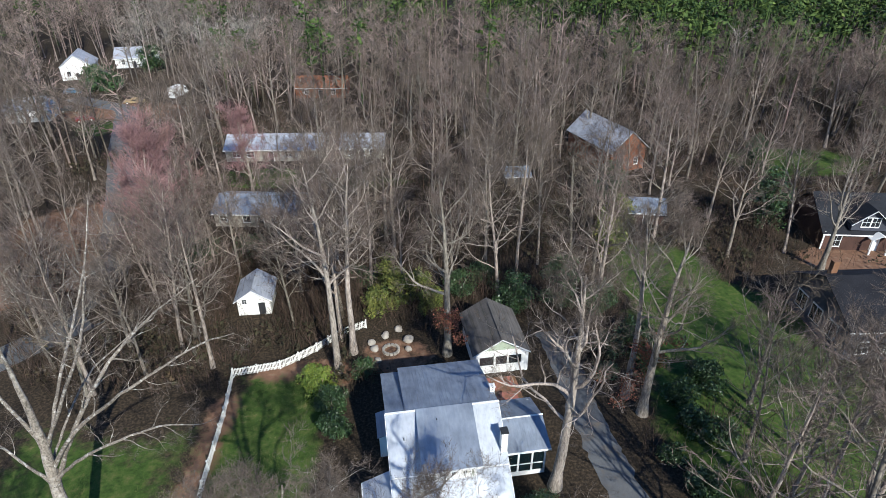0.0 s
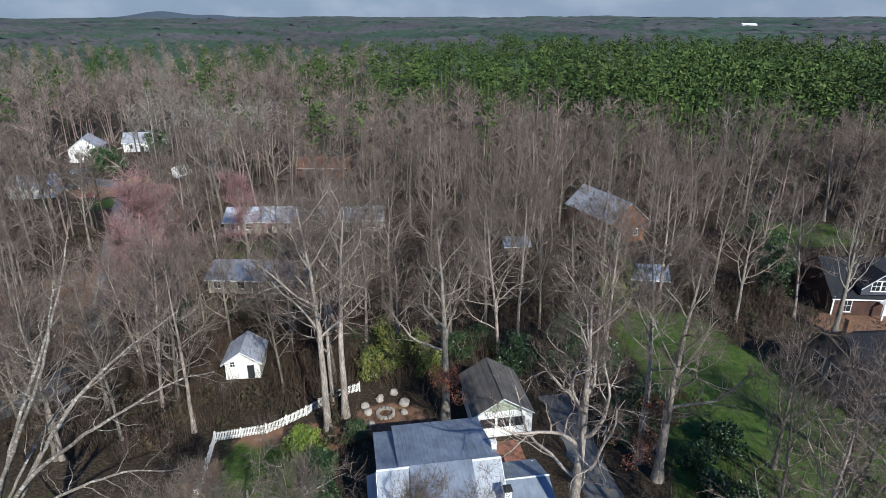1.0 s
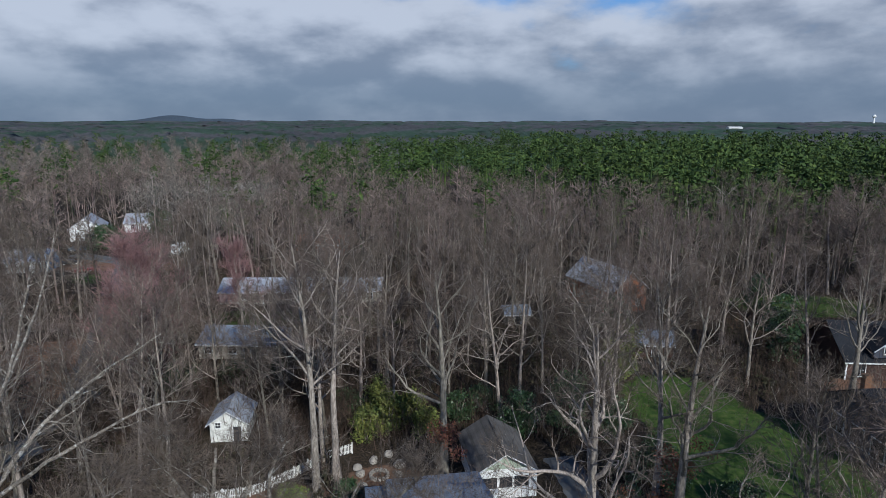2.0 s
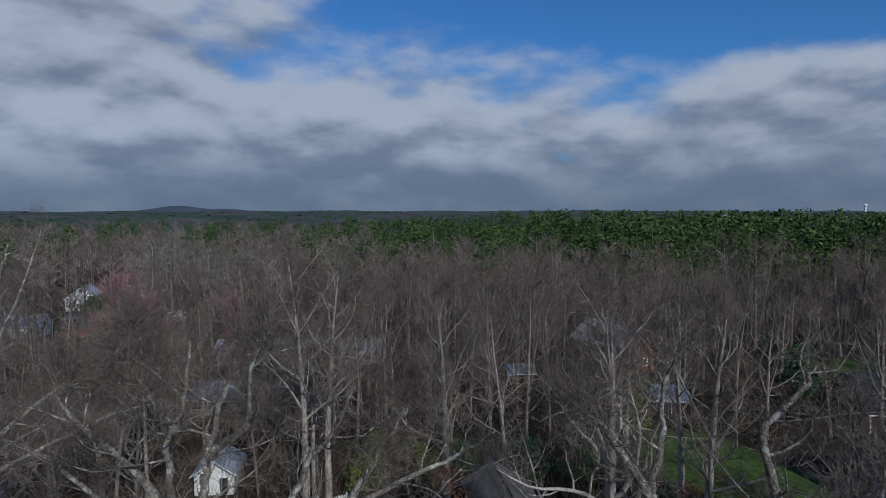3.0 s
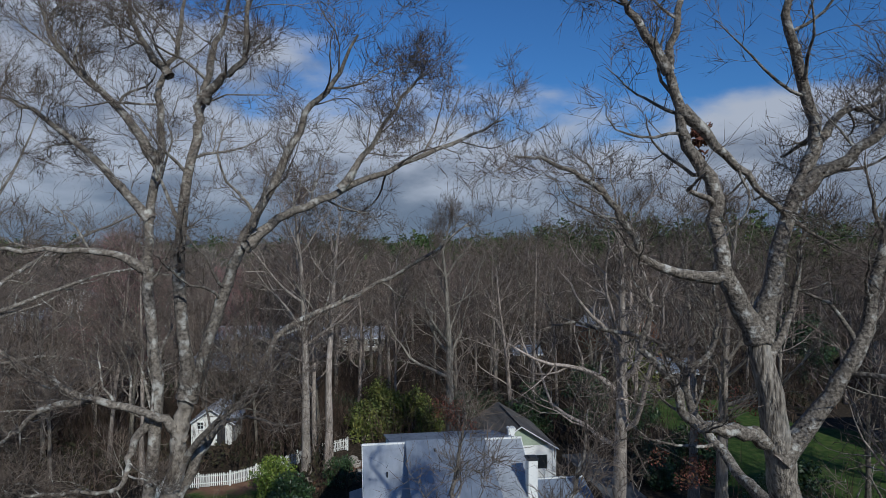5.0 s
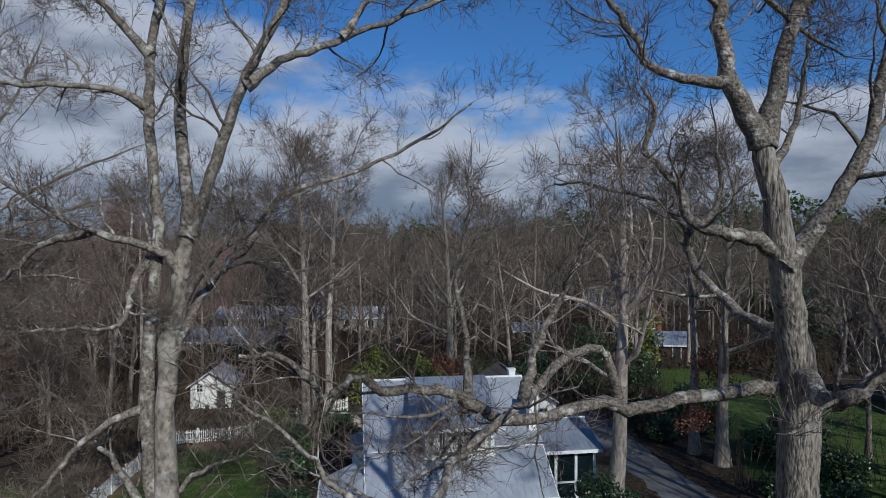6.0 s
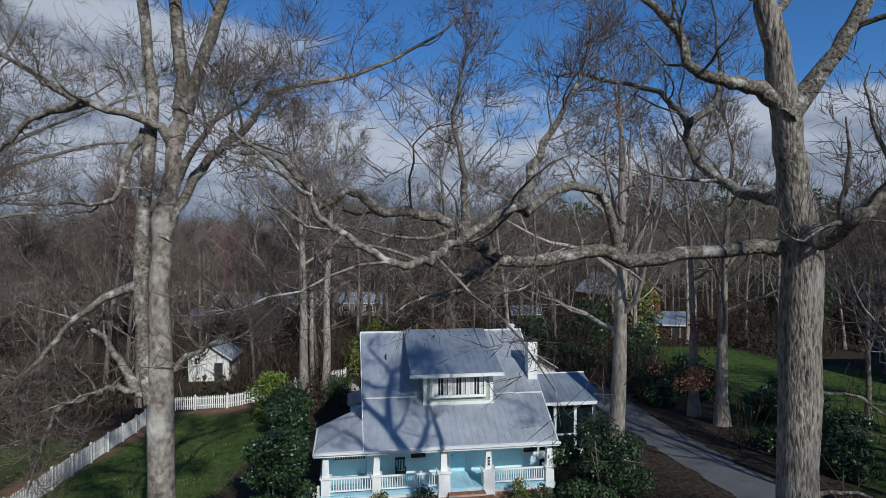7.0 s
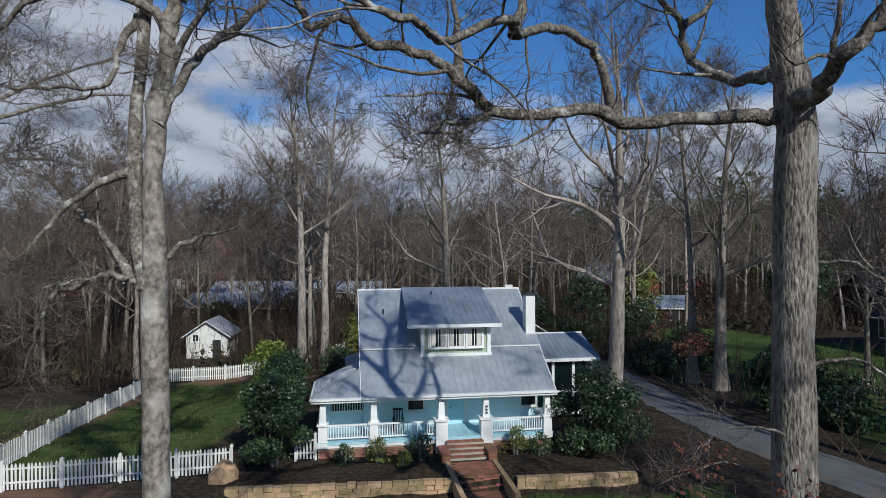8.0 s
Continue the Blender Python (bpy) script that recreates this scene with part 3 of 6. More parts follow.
def main_house():
    h = thing("house", "pale blue bungalow with silver metal roof and white front porch", "house", HOUSE)
    EZ, FL = 3.2, 0.85
    # walls
    w = part("wall", Geo().box(2.75, 2.45, 0.4, 12.9, 2.65, 5.0), "blue_wall", h, "pale blue front wall")
    for gx in (2.75, 12.72):
        g = Geo()
        prof = [(2.65, 0.4), (15.5, 0.4), (15.5, 5.45), (7.3, 8.0), (2.65, 4.95)]
        g.poly([(gx, v, z) for v, z in prof][::-1]), g.poly([(gx + 0.18, v, z) for v, z in prof])
        for k in range(5):
            (v0, z0), (v1, z1) = prof[k], prof[(k + 1) % 5]
            g.poly([(gx, v0, z0), (gx, v1, z1), (gx + 0.18, v1, z1), (gx + 0.18, v0, z0)])
        part("wall", g, "blue_wall", h)
    part("wall", Geo().box(2.93, 15.32, 0.4, 12.72, 15.5, 5.4), "blue_wall", h)
    part("foundation", Geo().box(2.7, 2.4, -0.2, 12.95, 15.55, 0.4), "brick", h)
    # roofs
    roof = part("roof", Geo().box(2.5, 7.22, 8.27, 13.15, 7.38, 8.36), "white", h, "white ridge cap of a metal roof")
    roof_plane(roof, "roof_slope", (2.55, 2.6, 5.2), (13.1, 2.6, 5.2), (13.1, 7.3, 8.3), (2.55, 7.3, 8.3), "roof_metal", label="silver standing-seam metal")
    roof_plane(roof, "porch_roof", (2.55, -0.2, EZ), (13.1, -0.2, EZ), (13.1, 2.6, 5.14), (2.55, 2.6, 5.14), "roof_metal", label="silver standing-seam metal")
    # rear slope: its shade is put into the colour by the darker metal
    roof_plane(roof, "roof_slope", (13.1, 15.9, 5.55), (2.55, 15.9, 5.55), (2.55, 7.3, 8.27), (13.1, 7.3, 8.27), "roof_dull", label="blue-grey metal, darkened for the shaded rear")
    part("flashing", Geo().bar((2.55, 2.58, 5.22), (5.6, 2.58, 5.22), 0.07), "white", roof)
    part("flashing", Geo().bar((9.95, 2.58, 5.22), (13.1, 2.58, 5.22), 0.07), "white", roof)
    hip = part("hip_roof", Geo().slab([(0, -0.2, EZ), (2.55, -0.2, EZ), (2.55, 1.45, 4.3)], 0.07), "roof_metal", roof)
    for k in range(5):
        s = 0.5 * k + 0.1
        part("roof_panel", Geo().bar((s, -0.2, EZ + 0.03), (s, -0.2 + s * 0.64, EZ + 0.03 + s * 0.43), 0.04), "roof_metal", hip)
    roof_plane(roof, "hip_roof", (0, 4.3, EZ), (0, -0.2, EZ), (2.55, 1.45, 4.3), (2.55, 4.3, 4.3), "roof_metal")
    part("hip_cap", Geo().bar((0, -0.2, EZ + 0.05), (2.55, 1.45, 4.36), 0.12, 0.06), "roof_metal", roof)
    fas = Geo().box(-0.06, -0.3, EZ - 0.26, 13.15, -0.2, EZ - 0.02).box(-0.1, -0.2, EZ - 0.26, 0.0, 4.3, EZ - 0.02)
    part("fascia", fas, "white", roof, "white eave board")
    part("gutter", Geo().box(-0.1, -0.42, EZ - 0.12, 13.2, -0.31, EZ - 0.02), "white", roof)
    part("porch_ceiling", Geo().box(0.05, -0.15, EZ - 0.32, 13.0, 2.44, EZ - 0.27), "blue_wall", h)
    for gx in (2.5, 13.1):
        part("barge_board", Geo().bar((gx, -0.2, EZ - 0.06), (gx, 7.3, 8.24), 0.05, 0.2), "white", roof)
    # front dormer
    dm = part("dormer", Geo().box(6.0, 2.2, 4.5, 9.95, 7.0, 6.72), "sage", h, "sage green shed dormer with three white windows")
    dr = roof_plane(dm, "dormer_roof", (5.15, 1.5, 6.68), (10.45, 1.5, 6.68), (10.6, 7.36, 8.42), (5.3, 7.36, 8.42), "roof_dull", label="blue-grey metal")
    part("dormer_fascia", Geo().box(5.1, 1.42, 6.5, 10.5, 1.5, 6.69), "white", dr)
    part("dormer_cheek", Geo().poly([(6.0, 2.2, 6.8), (6.0, 7.2, 8.2), (6.0, 7.2, 6.5)]), "sage", dm)
    part("dormer_cheek", Geo().poly([(9.95, 2.2, 6.8), (9.95, 7.2, 6.5), (9.95, 7.2, 8.2)]), "sage", dm)
    for cx in (5.95, 9.8):
        part("corner_board", Geo().box(cx, 2.1, 4.6, cx + 0.2, 2.3, 6.74), "white", dm)
    part("sill_board", Geo().box(5.9, 2.08, 4.75, 10.05, 2.2, 4.95), "white", dm)
    part("window_surround", Geo().box(6.35, 2.12, 5.2, 9.6, 2.198, 6.5), "white", dm)
    for k in range(3):
        window(dm, 6.52 + 1.05 * k, 2.11, 5.36, 0.82, 0.98, cols=4, rows=1, blind=True)
    for k in range(2):
        part("vent_pipe", Geo().ring((4.0 + 3.1 * k, 5.2 + 0.9 * k, 0), 0.05, 0.05, 6.8 + 0.5 * k, 7.25 + 1.0 * k, 8), "dark", roof)
    # rear dormer
    rd = part("rear_dormer", Geo().box(4.6, 9.5, 6.0, 12.6, 15.2, 6.1), "blue_wall", h)
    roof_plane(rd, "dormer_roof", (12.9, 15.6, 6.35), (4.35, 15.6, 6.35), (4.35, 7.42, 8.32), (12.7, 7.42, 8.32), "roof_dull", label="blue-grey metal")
    for q in ((4.5, 9.0, 4.62, 15.3), (12.6, 9.0, 12.72, 15.3), (4.62, 15.2, 12.6, 15.32)):
        part("dormer_cheek", Geo().box(q[0], q[1], 5.4, q[2], q[3], 6.3), "blue_wall", rd)
    bay = part("bay", Geo().box(1.9, 9.6, 0.2, 2.75, 12.6, 3.1), "blue_wall", h)
    part("bay_roof", Geo().slab([(1.7, 9.4, 3.1), (2.75, 9.4, 3.4), (2.75, 12.8, 3.4), (1.7, 12.8, 3.1)], 0.08), "roof_dull", bay)
    # chimneys
    ch = part("chimney", Geo().box(12.5, 3.45, 0, 13.1, 4.15, 8.1, top=0.96), "white", h, "white painted chimney")
    part("chimney_cap", Geo().box(12.45, 3.4, 8.1, 13.15, 4.2, 8.2).box(12.6, 3.55, 8.2, 13.0, 4.05, 8.26), "dark", ch)
    ch = part("chimney", Geo().box(12.75, 9.1, 4, 13.2, 9.6, 8.3), "white", h)
    part("chimney_cap", Geo().box(12.7, 9.05, 8.3, 13.25, 9.65, 8.4), "white", ch)
    # porch
    porch = part("porch_floor", Geo().box(0.2, -0.05, FL - 0.14, 13.0, 2.45, FL), "blue_floor", h, "pale blue painted boards")
    part("porch_skirt", Geo().box(0.22, 0.0, FL - 0.32, 12.98, 0.06, FL - 0.14), "white", porch)
    for k in range(60):
        x = 0.2 + k * 12.8 / 60
        part("plank", Geo().box(x + 0.006, -0.09, FL, x + 12.8 / 60 - 0.006, 2.44, FL + 0.018), "blue_floor", porch)
    brick_wall(porch, 0.3, 6.3, 0.05, 0.0, FL - 0.33)
    brick_wall(porch, 9.6, 12.9, 0.05, 0.0, FL - 0.33)
    cols = (0.55, 3.2, 6.8, 9.25, 12.7)
    for i, x in enumerate(cols):
        c = part("column", Geo().box(x - 0.19, -0.02, FL + 0.95, x + 0.19, 0.36, EZ - 0.3, top=0.72), "white", porch, "white tapered column on a pier")
        wd = 0.33 if i in (2, 3) else 0.24
        part("pier", Geo().box(x - wd, 0.17 - wd, 0.0 if i in (2, 3) else FL - 0.3, x + wd, 0.17 + wd, FL + 0.86, top=0.93), "white", c)
        part("pier_cap", Geo().box(x - wd - 0.06, 0.11 - wd, FL + 0.86, x + wd + 0.06, 0.23 + wd, FL + 0.95), "white", c)
        part("capital", Geo().box(x - 0.22, -0.05, EZ - 0.36, x + 0.22, 0.39, EZ - 0.28), "white", c)
    part("number_bars", Geo().box(9.2, -0.09, 2.35, 9.3, -0.055, 2.45).box(9.2, -0.09, 2.18, 9.3, -0.055, 2.28).box(9.2, -0.09, 2.01, 9.3, -0.055, 2.11), "dark", porch)
    for x0, x1 in ((0.75, 2.95), (3.45, 6.5), (9.55, 12.45)):
        rail = part("porch_rail", Geo().box(x0, 0.1, FL + 0.78, x1, 0.2, FL + 0.86).box(x0, 0.11, FL + 0.12, x1, 0.19, FL + 0.19), "white", porch)
        n = int((x1 - x0) / 0.13)
        for k in range(n):
            x = x0 + (k + 0.5) * (x1 - x0) / n
            part("baluster", Geo().box(x - 0.022, 0.128, FL + 0.19, x + 0.022, 0.172, FL + 0.78), "white", rail)
    rail = part("porch_rail", Geo().box(0.25, 0.45, FL + 0.78, 0.35, 4.0, FL + 0.86).box(0.26, 0.45, FL + 0.12, 0.34, 4.0, FL + 0.19), "white", porch)
    for k in range(26):
        y = 0.5 + k * 0.135
        part("baluster", Geo().box(0.28, y, FL + 0.19, 0.325, y + 0.044, FL + 0.78), "white", rail)
    part("porch_floor", Geo().box(0.2, 2.45, FL - 0.14, 2.75, 4.2, FL), "blue_floor", h)
    # openings of the front wall
    for x in (4.35, 11.0):
        window(h, x + 0.9, 2.45, 1.75, 0.85, 1.05, mat="white", cols=1, rows=2)
    part("porch_end_wall", Geo().box(0.3, 2.62, FL, 2.74, 2.74, 2.93), "blue_wall", h)
    sc = part("barred_window", Geo().box(0.9, 2.56, 2.78, 2.72, 2.62, 2.86).box(0.9, 2.56, 1.72, 2.72, 2.62, 1.8), "white", h, "window with white bars")
    part("pane", Geo().box(0.9, 2.605, 1.8, 2.72, 2.618, 2.78), "glass", sc)
    for k in range(13):
        part("bar", Geo().box(0.94 + k * 0.143, 2.56, 1.8, 0.98 + k * 0.143, 2.6, 2.78), "white", sc)
    d = part("front_door", Geo().box(7.55, 2.38, FL, 8.5, 2.45, FL + 2.05), "blue_floor", h, "pale blue front door in a white frame")
    part("door_frame", Geo().box(7.42, 2.36, FL, 7.55, 2.46, FL + 2.15).box(8.5, 2.36, FL, 8.63, 2.46, FL + 2.15).box(7.42, 2.36, FL + 2.05, 8.63, 2.46, FL + 2.18), "white", d)
    part("door_glass", Geo().box(7.72, 2.36, FL + 1.45, 8.33, 2.378, FL + 1.85), "glass", d)
    part("door_knob", Geo().ring((7.65, 2.34, 0), 0.03, 0.03, FL + 0.92, FL + 0.98, 8), "black_iron", d)
    for x in (6.3, 9.6):
        lamp = part("porch_lamp", Geo().box(x, 2.3, 2.55, x + 0.16, 2.45, 2.8, top=0.7), "black_iron", h)
        part("lamp_glass", Geo().box(x + 0.03, 2.285, 2.58, x + 0.13, 2.302, 2.74), "glass", lamp)
    # side porch wing
    wg = part("side_porch", Geo().box(13.3, 5.1, 0.3, 17.5, 11.6, 0.8), "white", h, "glazed side porch with blue-grey metal roof")
    wr = roof_plane(wg, "wing_roof", (13.2, 4.75, 4.0), (17.8, 4.75, 4.0), (17.8, 8.0, 5.15), (13.2, 8.0, 5.15), "roof_dull")
    roof_plane(wg, "wing_roof", (17.8, 11.9, 3.7), (13.2, 11.9, 3.7), (13.2, 8.0, 5.12), (17.8, 8.0, 5.12), "roof_dull")
    part("wing_ridge", Geo().box(13.2, 7.93, 5.1, 17.85, 8.07, 5.2), "white", wg)
    part("wing_fascia", Geo().box(13.2, 4.68, 3.78, 17.8, 4.75, 3.98), "white", wr)
    for x in (13.45, 14.8, 16.15, 17.4):
        part("post", Geo().box(x - 0.09, 5.1, 0.8, x + 0.09, 5.28, 3.9), "white", wg)
    for y in (7.2, 9.4, 11.4):
        part("post", Geo().box(17.31, y - 0.09, 0.8, 17.49, y + 0.09, 3.9), "white", wg)
    part("mid_rail", Geo().box(13.5, 5.12, 1.75, 17.4, 5.24, 1.87).box(17.34, 5.3, 1.75, 17.46, 11.4, 1.87), "white", wg)
    for k in range(3):
        x = 13.54 + 1.35 * k
        part("pane", Geo().box(x, 5.16, 0.85, x + 1.17, 5.18, 1.75), "teal_glass", wg)
        part("pane", Geo().box(x, 5.16, 1.87, x + 1.17, 5.18, 3.75), "teal_glass", wg)
    for y0, y1 in ((5.3, 7.1), (7.3, 9.3), (9.5, 11.3)):
        part("pane", Geo().box(17.39, y0, 0.85, 17.41, y1, 3.75), "teal_glass", wg)
    # front steps
    for k in range(4):
        z = FL - 0.17 * (k + 1) + 0.02
        st = part("step", Geo().box(7.0, -0.45 - 0.3 * k, -0.2, 9.0, -0.12 - 0.3 * k, z - 0.06), "mortar", porch)
        for b in range(10):
            part("brick", Geo().box(7.0 + b * 0.2, -0.47 - 0.3 * k, z - 0.06, 7.192 + b * 0.2, -0.13 - 0.3 * k, z), "brick", st)
    for x in (6.55, 9.0):
        ck = part("cheek_wall", Geo().box(x + 0.02, -1.6, -0.4, x + 0.43, -0.25, 0.42), "mortar", porch)
        for r in range(6):
            for b in range(6):
                part("brick", Geo().box(x, -1.62 + b * 0.22, -0.05 + r * 0.075, x + 0.45, -1.41 + b * 0.22, 0.017 + r * 0.075), "brick", ck)
        part("coping", Geo().box(x - 0.04, -1.66, 0.42, x + 0.49, -0.24, 0.48), "brick", ck)
    return h


def brick_wall(parent, x0, x1, y, z0, z1):
    """A run of bricks facing -y on a mortar back."""
    back = part("brick_skirt", Geo().box(x0, y, z0 - 0.1, x1, y + 0.1, z1), "mortar", parent)
    shared = Geo().box(0, -0.012, 0, 0.205, 0.004, 0.065).mesh("brick", "brick")
    rows = int((z1 - z0) / 0.077)
    for r in range(rows):
        x = x0 - (0.108 if r % 2 else 0)
        while x < x1 - 0.1:
            if x > x0 - 0.01:
                part("brick", shared, None, back, m=pose(x, y, z0 + r * 0.077))
            x += 0.217


main_house()


# ---- garage ----
def garage():
    g = thing("garage", "white and sage green garage with dark shingle roof", "garage", HOUSE)
    u0, u1, um, v0, v1 = 13.75, 19.75, 16.75, 20.2, 28.0
    ez, pz = 3.35, 5.2
    part("wall", Geo().box(u0, v0 + 0.15, 0, u0 + 0.15, v1, ez), "white", g)
    part("wall", Geo().box(u1 - 0.15, v0 + 0.15, 0, u1, v1, ez), "white", g)
    part("wall", Geo().box(u0 + 0.15, v1 - 0.15, 0, u1 - 0.15, v1, ez), "white", g)
    part("wall", Geo().box(u0, v0, 0, u1, v0 + 0.15, 1.2).box(u0, v0, 2.45, u1, v0 + 0.15, ez).box(u0, v0, 1.2, u0 + 0.5, v0 + 0.15, 2.45).box(u1 - 0.45, v0, 1.2, u1, v0 + 0.15, 2.45)
         .box(u0 + 2.2, v0, 1.2, u0 + 2.45, v0 + 0.15, 2.45).box(u0 + 3.8, v0, 1.2, u0 + 4.0, v0 + 0.15, 2.45), "white", g, "white front wall")
    for x, w in ((u0 + 0.5, 1.7), (u0 + 2.45, 1.35), (u0 + 4.0, 1.5)):
        part("window_pane", Geo().box(x, v0 + 0.06, 1.2, x + w, v0 + 0.08, 2.45), "glass", g)
    part("gable", Geo().poly([(u0, v0 + 0.02, ez), (u1, v0 + 0.02, ez), (um, v0 + 0.02, pz - 0.05)]), "sage", g, "sage green gable")
    part("gable", Geo().poly([(u0, v1 - 0.02, ez), (um, v1 - 0.02, pz - 0.05), (u1, v1 - 0.02, ez)]), "sage", g)
    roof = part("roof", Geo().box(um - 0.12, v0 - 0.4, pz + 0.04, um + 0.12, v1 - 1.0, pz + 0.1), "shingle", g, "dark grey shingles")
    for a, b in ((u0 - 0.45, um), (u1 + 0.45, um)):
        z0 = ez - 0.25
        left = a < b
        rows = 22
        for k in range(rows):
            s0, s1 = k / rows, (k + 1.15) / rows
            x0, x1 = a + (b - a) * s0, a + (b - a) * min(s1, 1)
            zz0, zz1 = z0 + (pz - z0) * s0 + 0.05, z0 + (pz - z0) * min(s1, 1) + 0.03
            pts = [(x0, v0 - 0.45, zz0), (x0, v1 + 0.3, zz0), (x1, v1 + 0.3, zz1), (x1, v0 - 0.45, zz1)]
            part("shingle_course", Geo().slab(pts[::-1] if left else pts, 0.03), "shingle", roof)
        part("barge_board", Geo().bar((a, v0 - 0.47, z0 - 0.05), (um, v0 - 0.47, pz - 0.02), 0.22, 0.06), "white", roof)
    part("side_wing", Geo().box(u1, v0 - 0.1, 0, u1 + 0.35, v0 + 0.1, 3.1), "white", g)
    return g


garage()


# ---- trees near the house ----
def plant_tree(name, meshes, x, y, rz, s, label, group="", sz=None):
    e = thing(name, label, "tree", Matrix.LocRotScale((x, y, float(terrain(x, y))), Euler((0, 0, rz)), (s, s, sz or s)), group)
    for n, me in zip(("trunk", "framework", "crown"), meshes):
        part(n, me, None, e)
    return e


HERO = dict(levels=4, kids=(9, 10, 4, 3), segs=(10, 9, 7, 5, 4), sides=(9, 8, 5, 3, 3), wig=0.22, up=0.14, tip=0.1, bare=(0.3, 0.28, 0.15, 0.1), fork=(35, 75),
            ratio=(0.22, 0.46), first=0.85, min_r=0.006, twigs=(4, 2), twig_len=0.5, twig_w=0.007, thin=(0.26, 0.5), cap=2.7, collar=True)


def hero_tree(name, trunk, tr_r, limbs, seed, label, bark, stout=0.62, dense={}):
    """A great tree close by: a drawn trunk and main limbs, with branches and twigs grown from them."""
    rng = np.random.default_rng(seed)
    foot = np.array([trunk[0][0], trunk[0][1], float(terrain(trunk[0][0], trunk[0][1]))])
    e = thing(name, label, "tree", pose(*foot))
    tb = Tubes()
    pts = np.array(trunk, float) - foot
    s = np.linspace(0, len(pts) - 1, 26)
    i = np.minimum(s.astype(int), len(pts) - 2)
    f = (s - i)[:, None]
    line = pts[i] * (1 - f) + pts[i + 1] * f
    rad = np.interp(s, range(len(pts)), tr_r)
    line[1:, :2] += rng.normal(size=(25, 2)) * 0.03
    rad = rad * (1 + rng.normal(size=26) * 0.03)
    tb.tube(line, rad, 16)
    part("trunk", tb.mesh("trunk", bark), None, e)
    for k, (r, lp) in enumerate(limbs):
        cr = Tubes()
        lp = np.array(lp, float) - foot
        ext = np.concatenate([[2 * lp[0] - lp[1]], lp, [2 * lp[-1] - lp[-2]]])
        s = np.linspace(0, len(lp) - 1, len(lp) * 4)
        i = np.minimum(s.astype(int), len(lp) - 2)
        f = (s - i)[:, None]
        p0, p1, p2, p3 = ext[i], ext[i + 1], ext[i + 2], ext[i + 3]
        path = 0.5 * (2 * p1 + (p2 - p0) * f + (2 * p0 - 5 * p1 + 4 * p2 - p3) * f * f + (3 * p1 - p0 - 3 * p2 + p3) * f ** 3)
        path[1:-1] += rng.normal(size=(len(path) - 2, 3)) * 0.03
        cr.fine = Tubes()
        limb(cr, None, None, 0, r * stout, 1, rng, {**HERO, **dense} if r > 0.075 else {**HERO, "levels": 3, "kids": (9, 6, 4)}, pts=path)
        lb = part("limb", cr.mesh("limb", bark + "_limb"), None, e)
        part("spray", cr.fine.mesh("spray", "twig_oak"), None, lb)
    return e

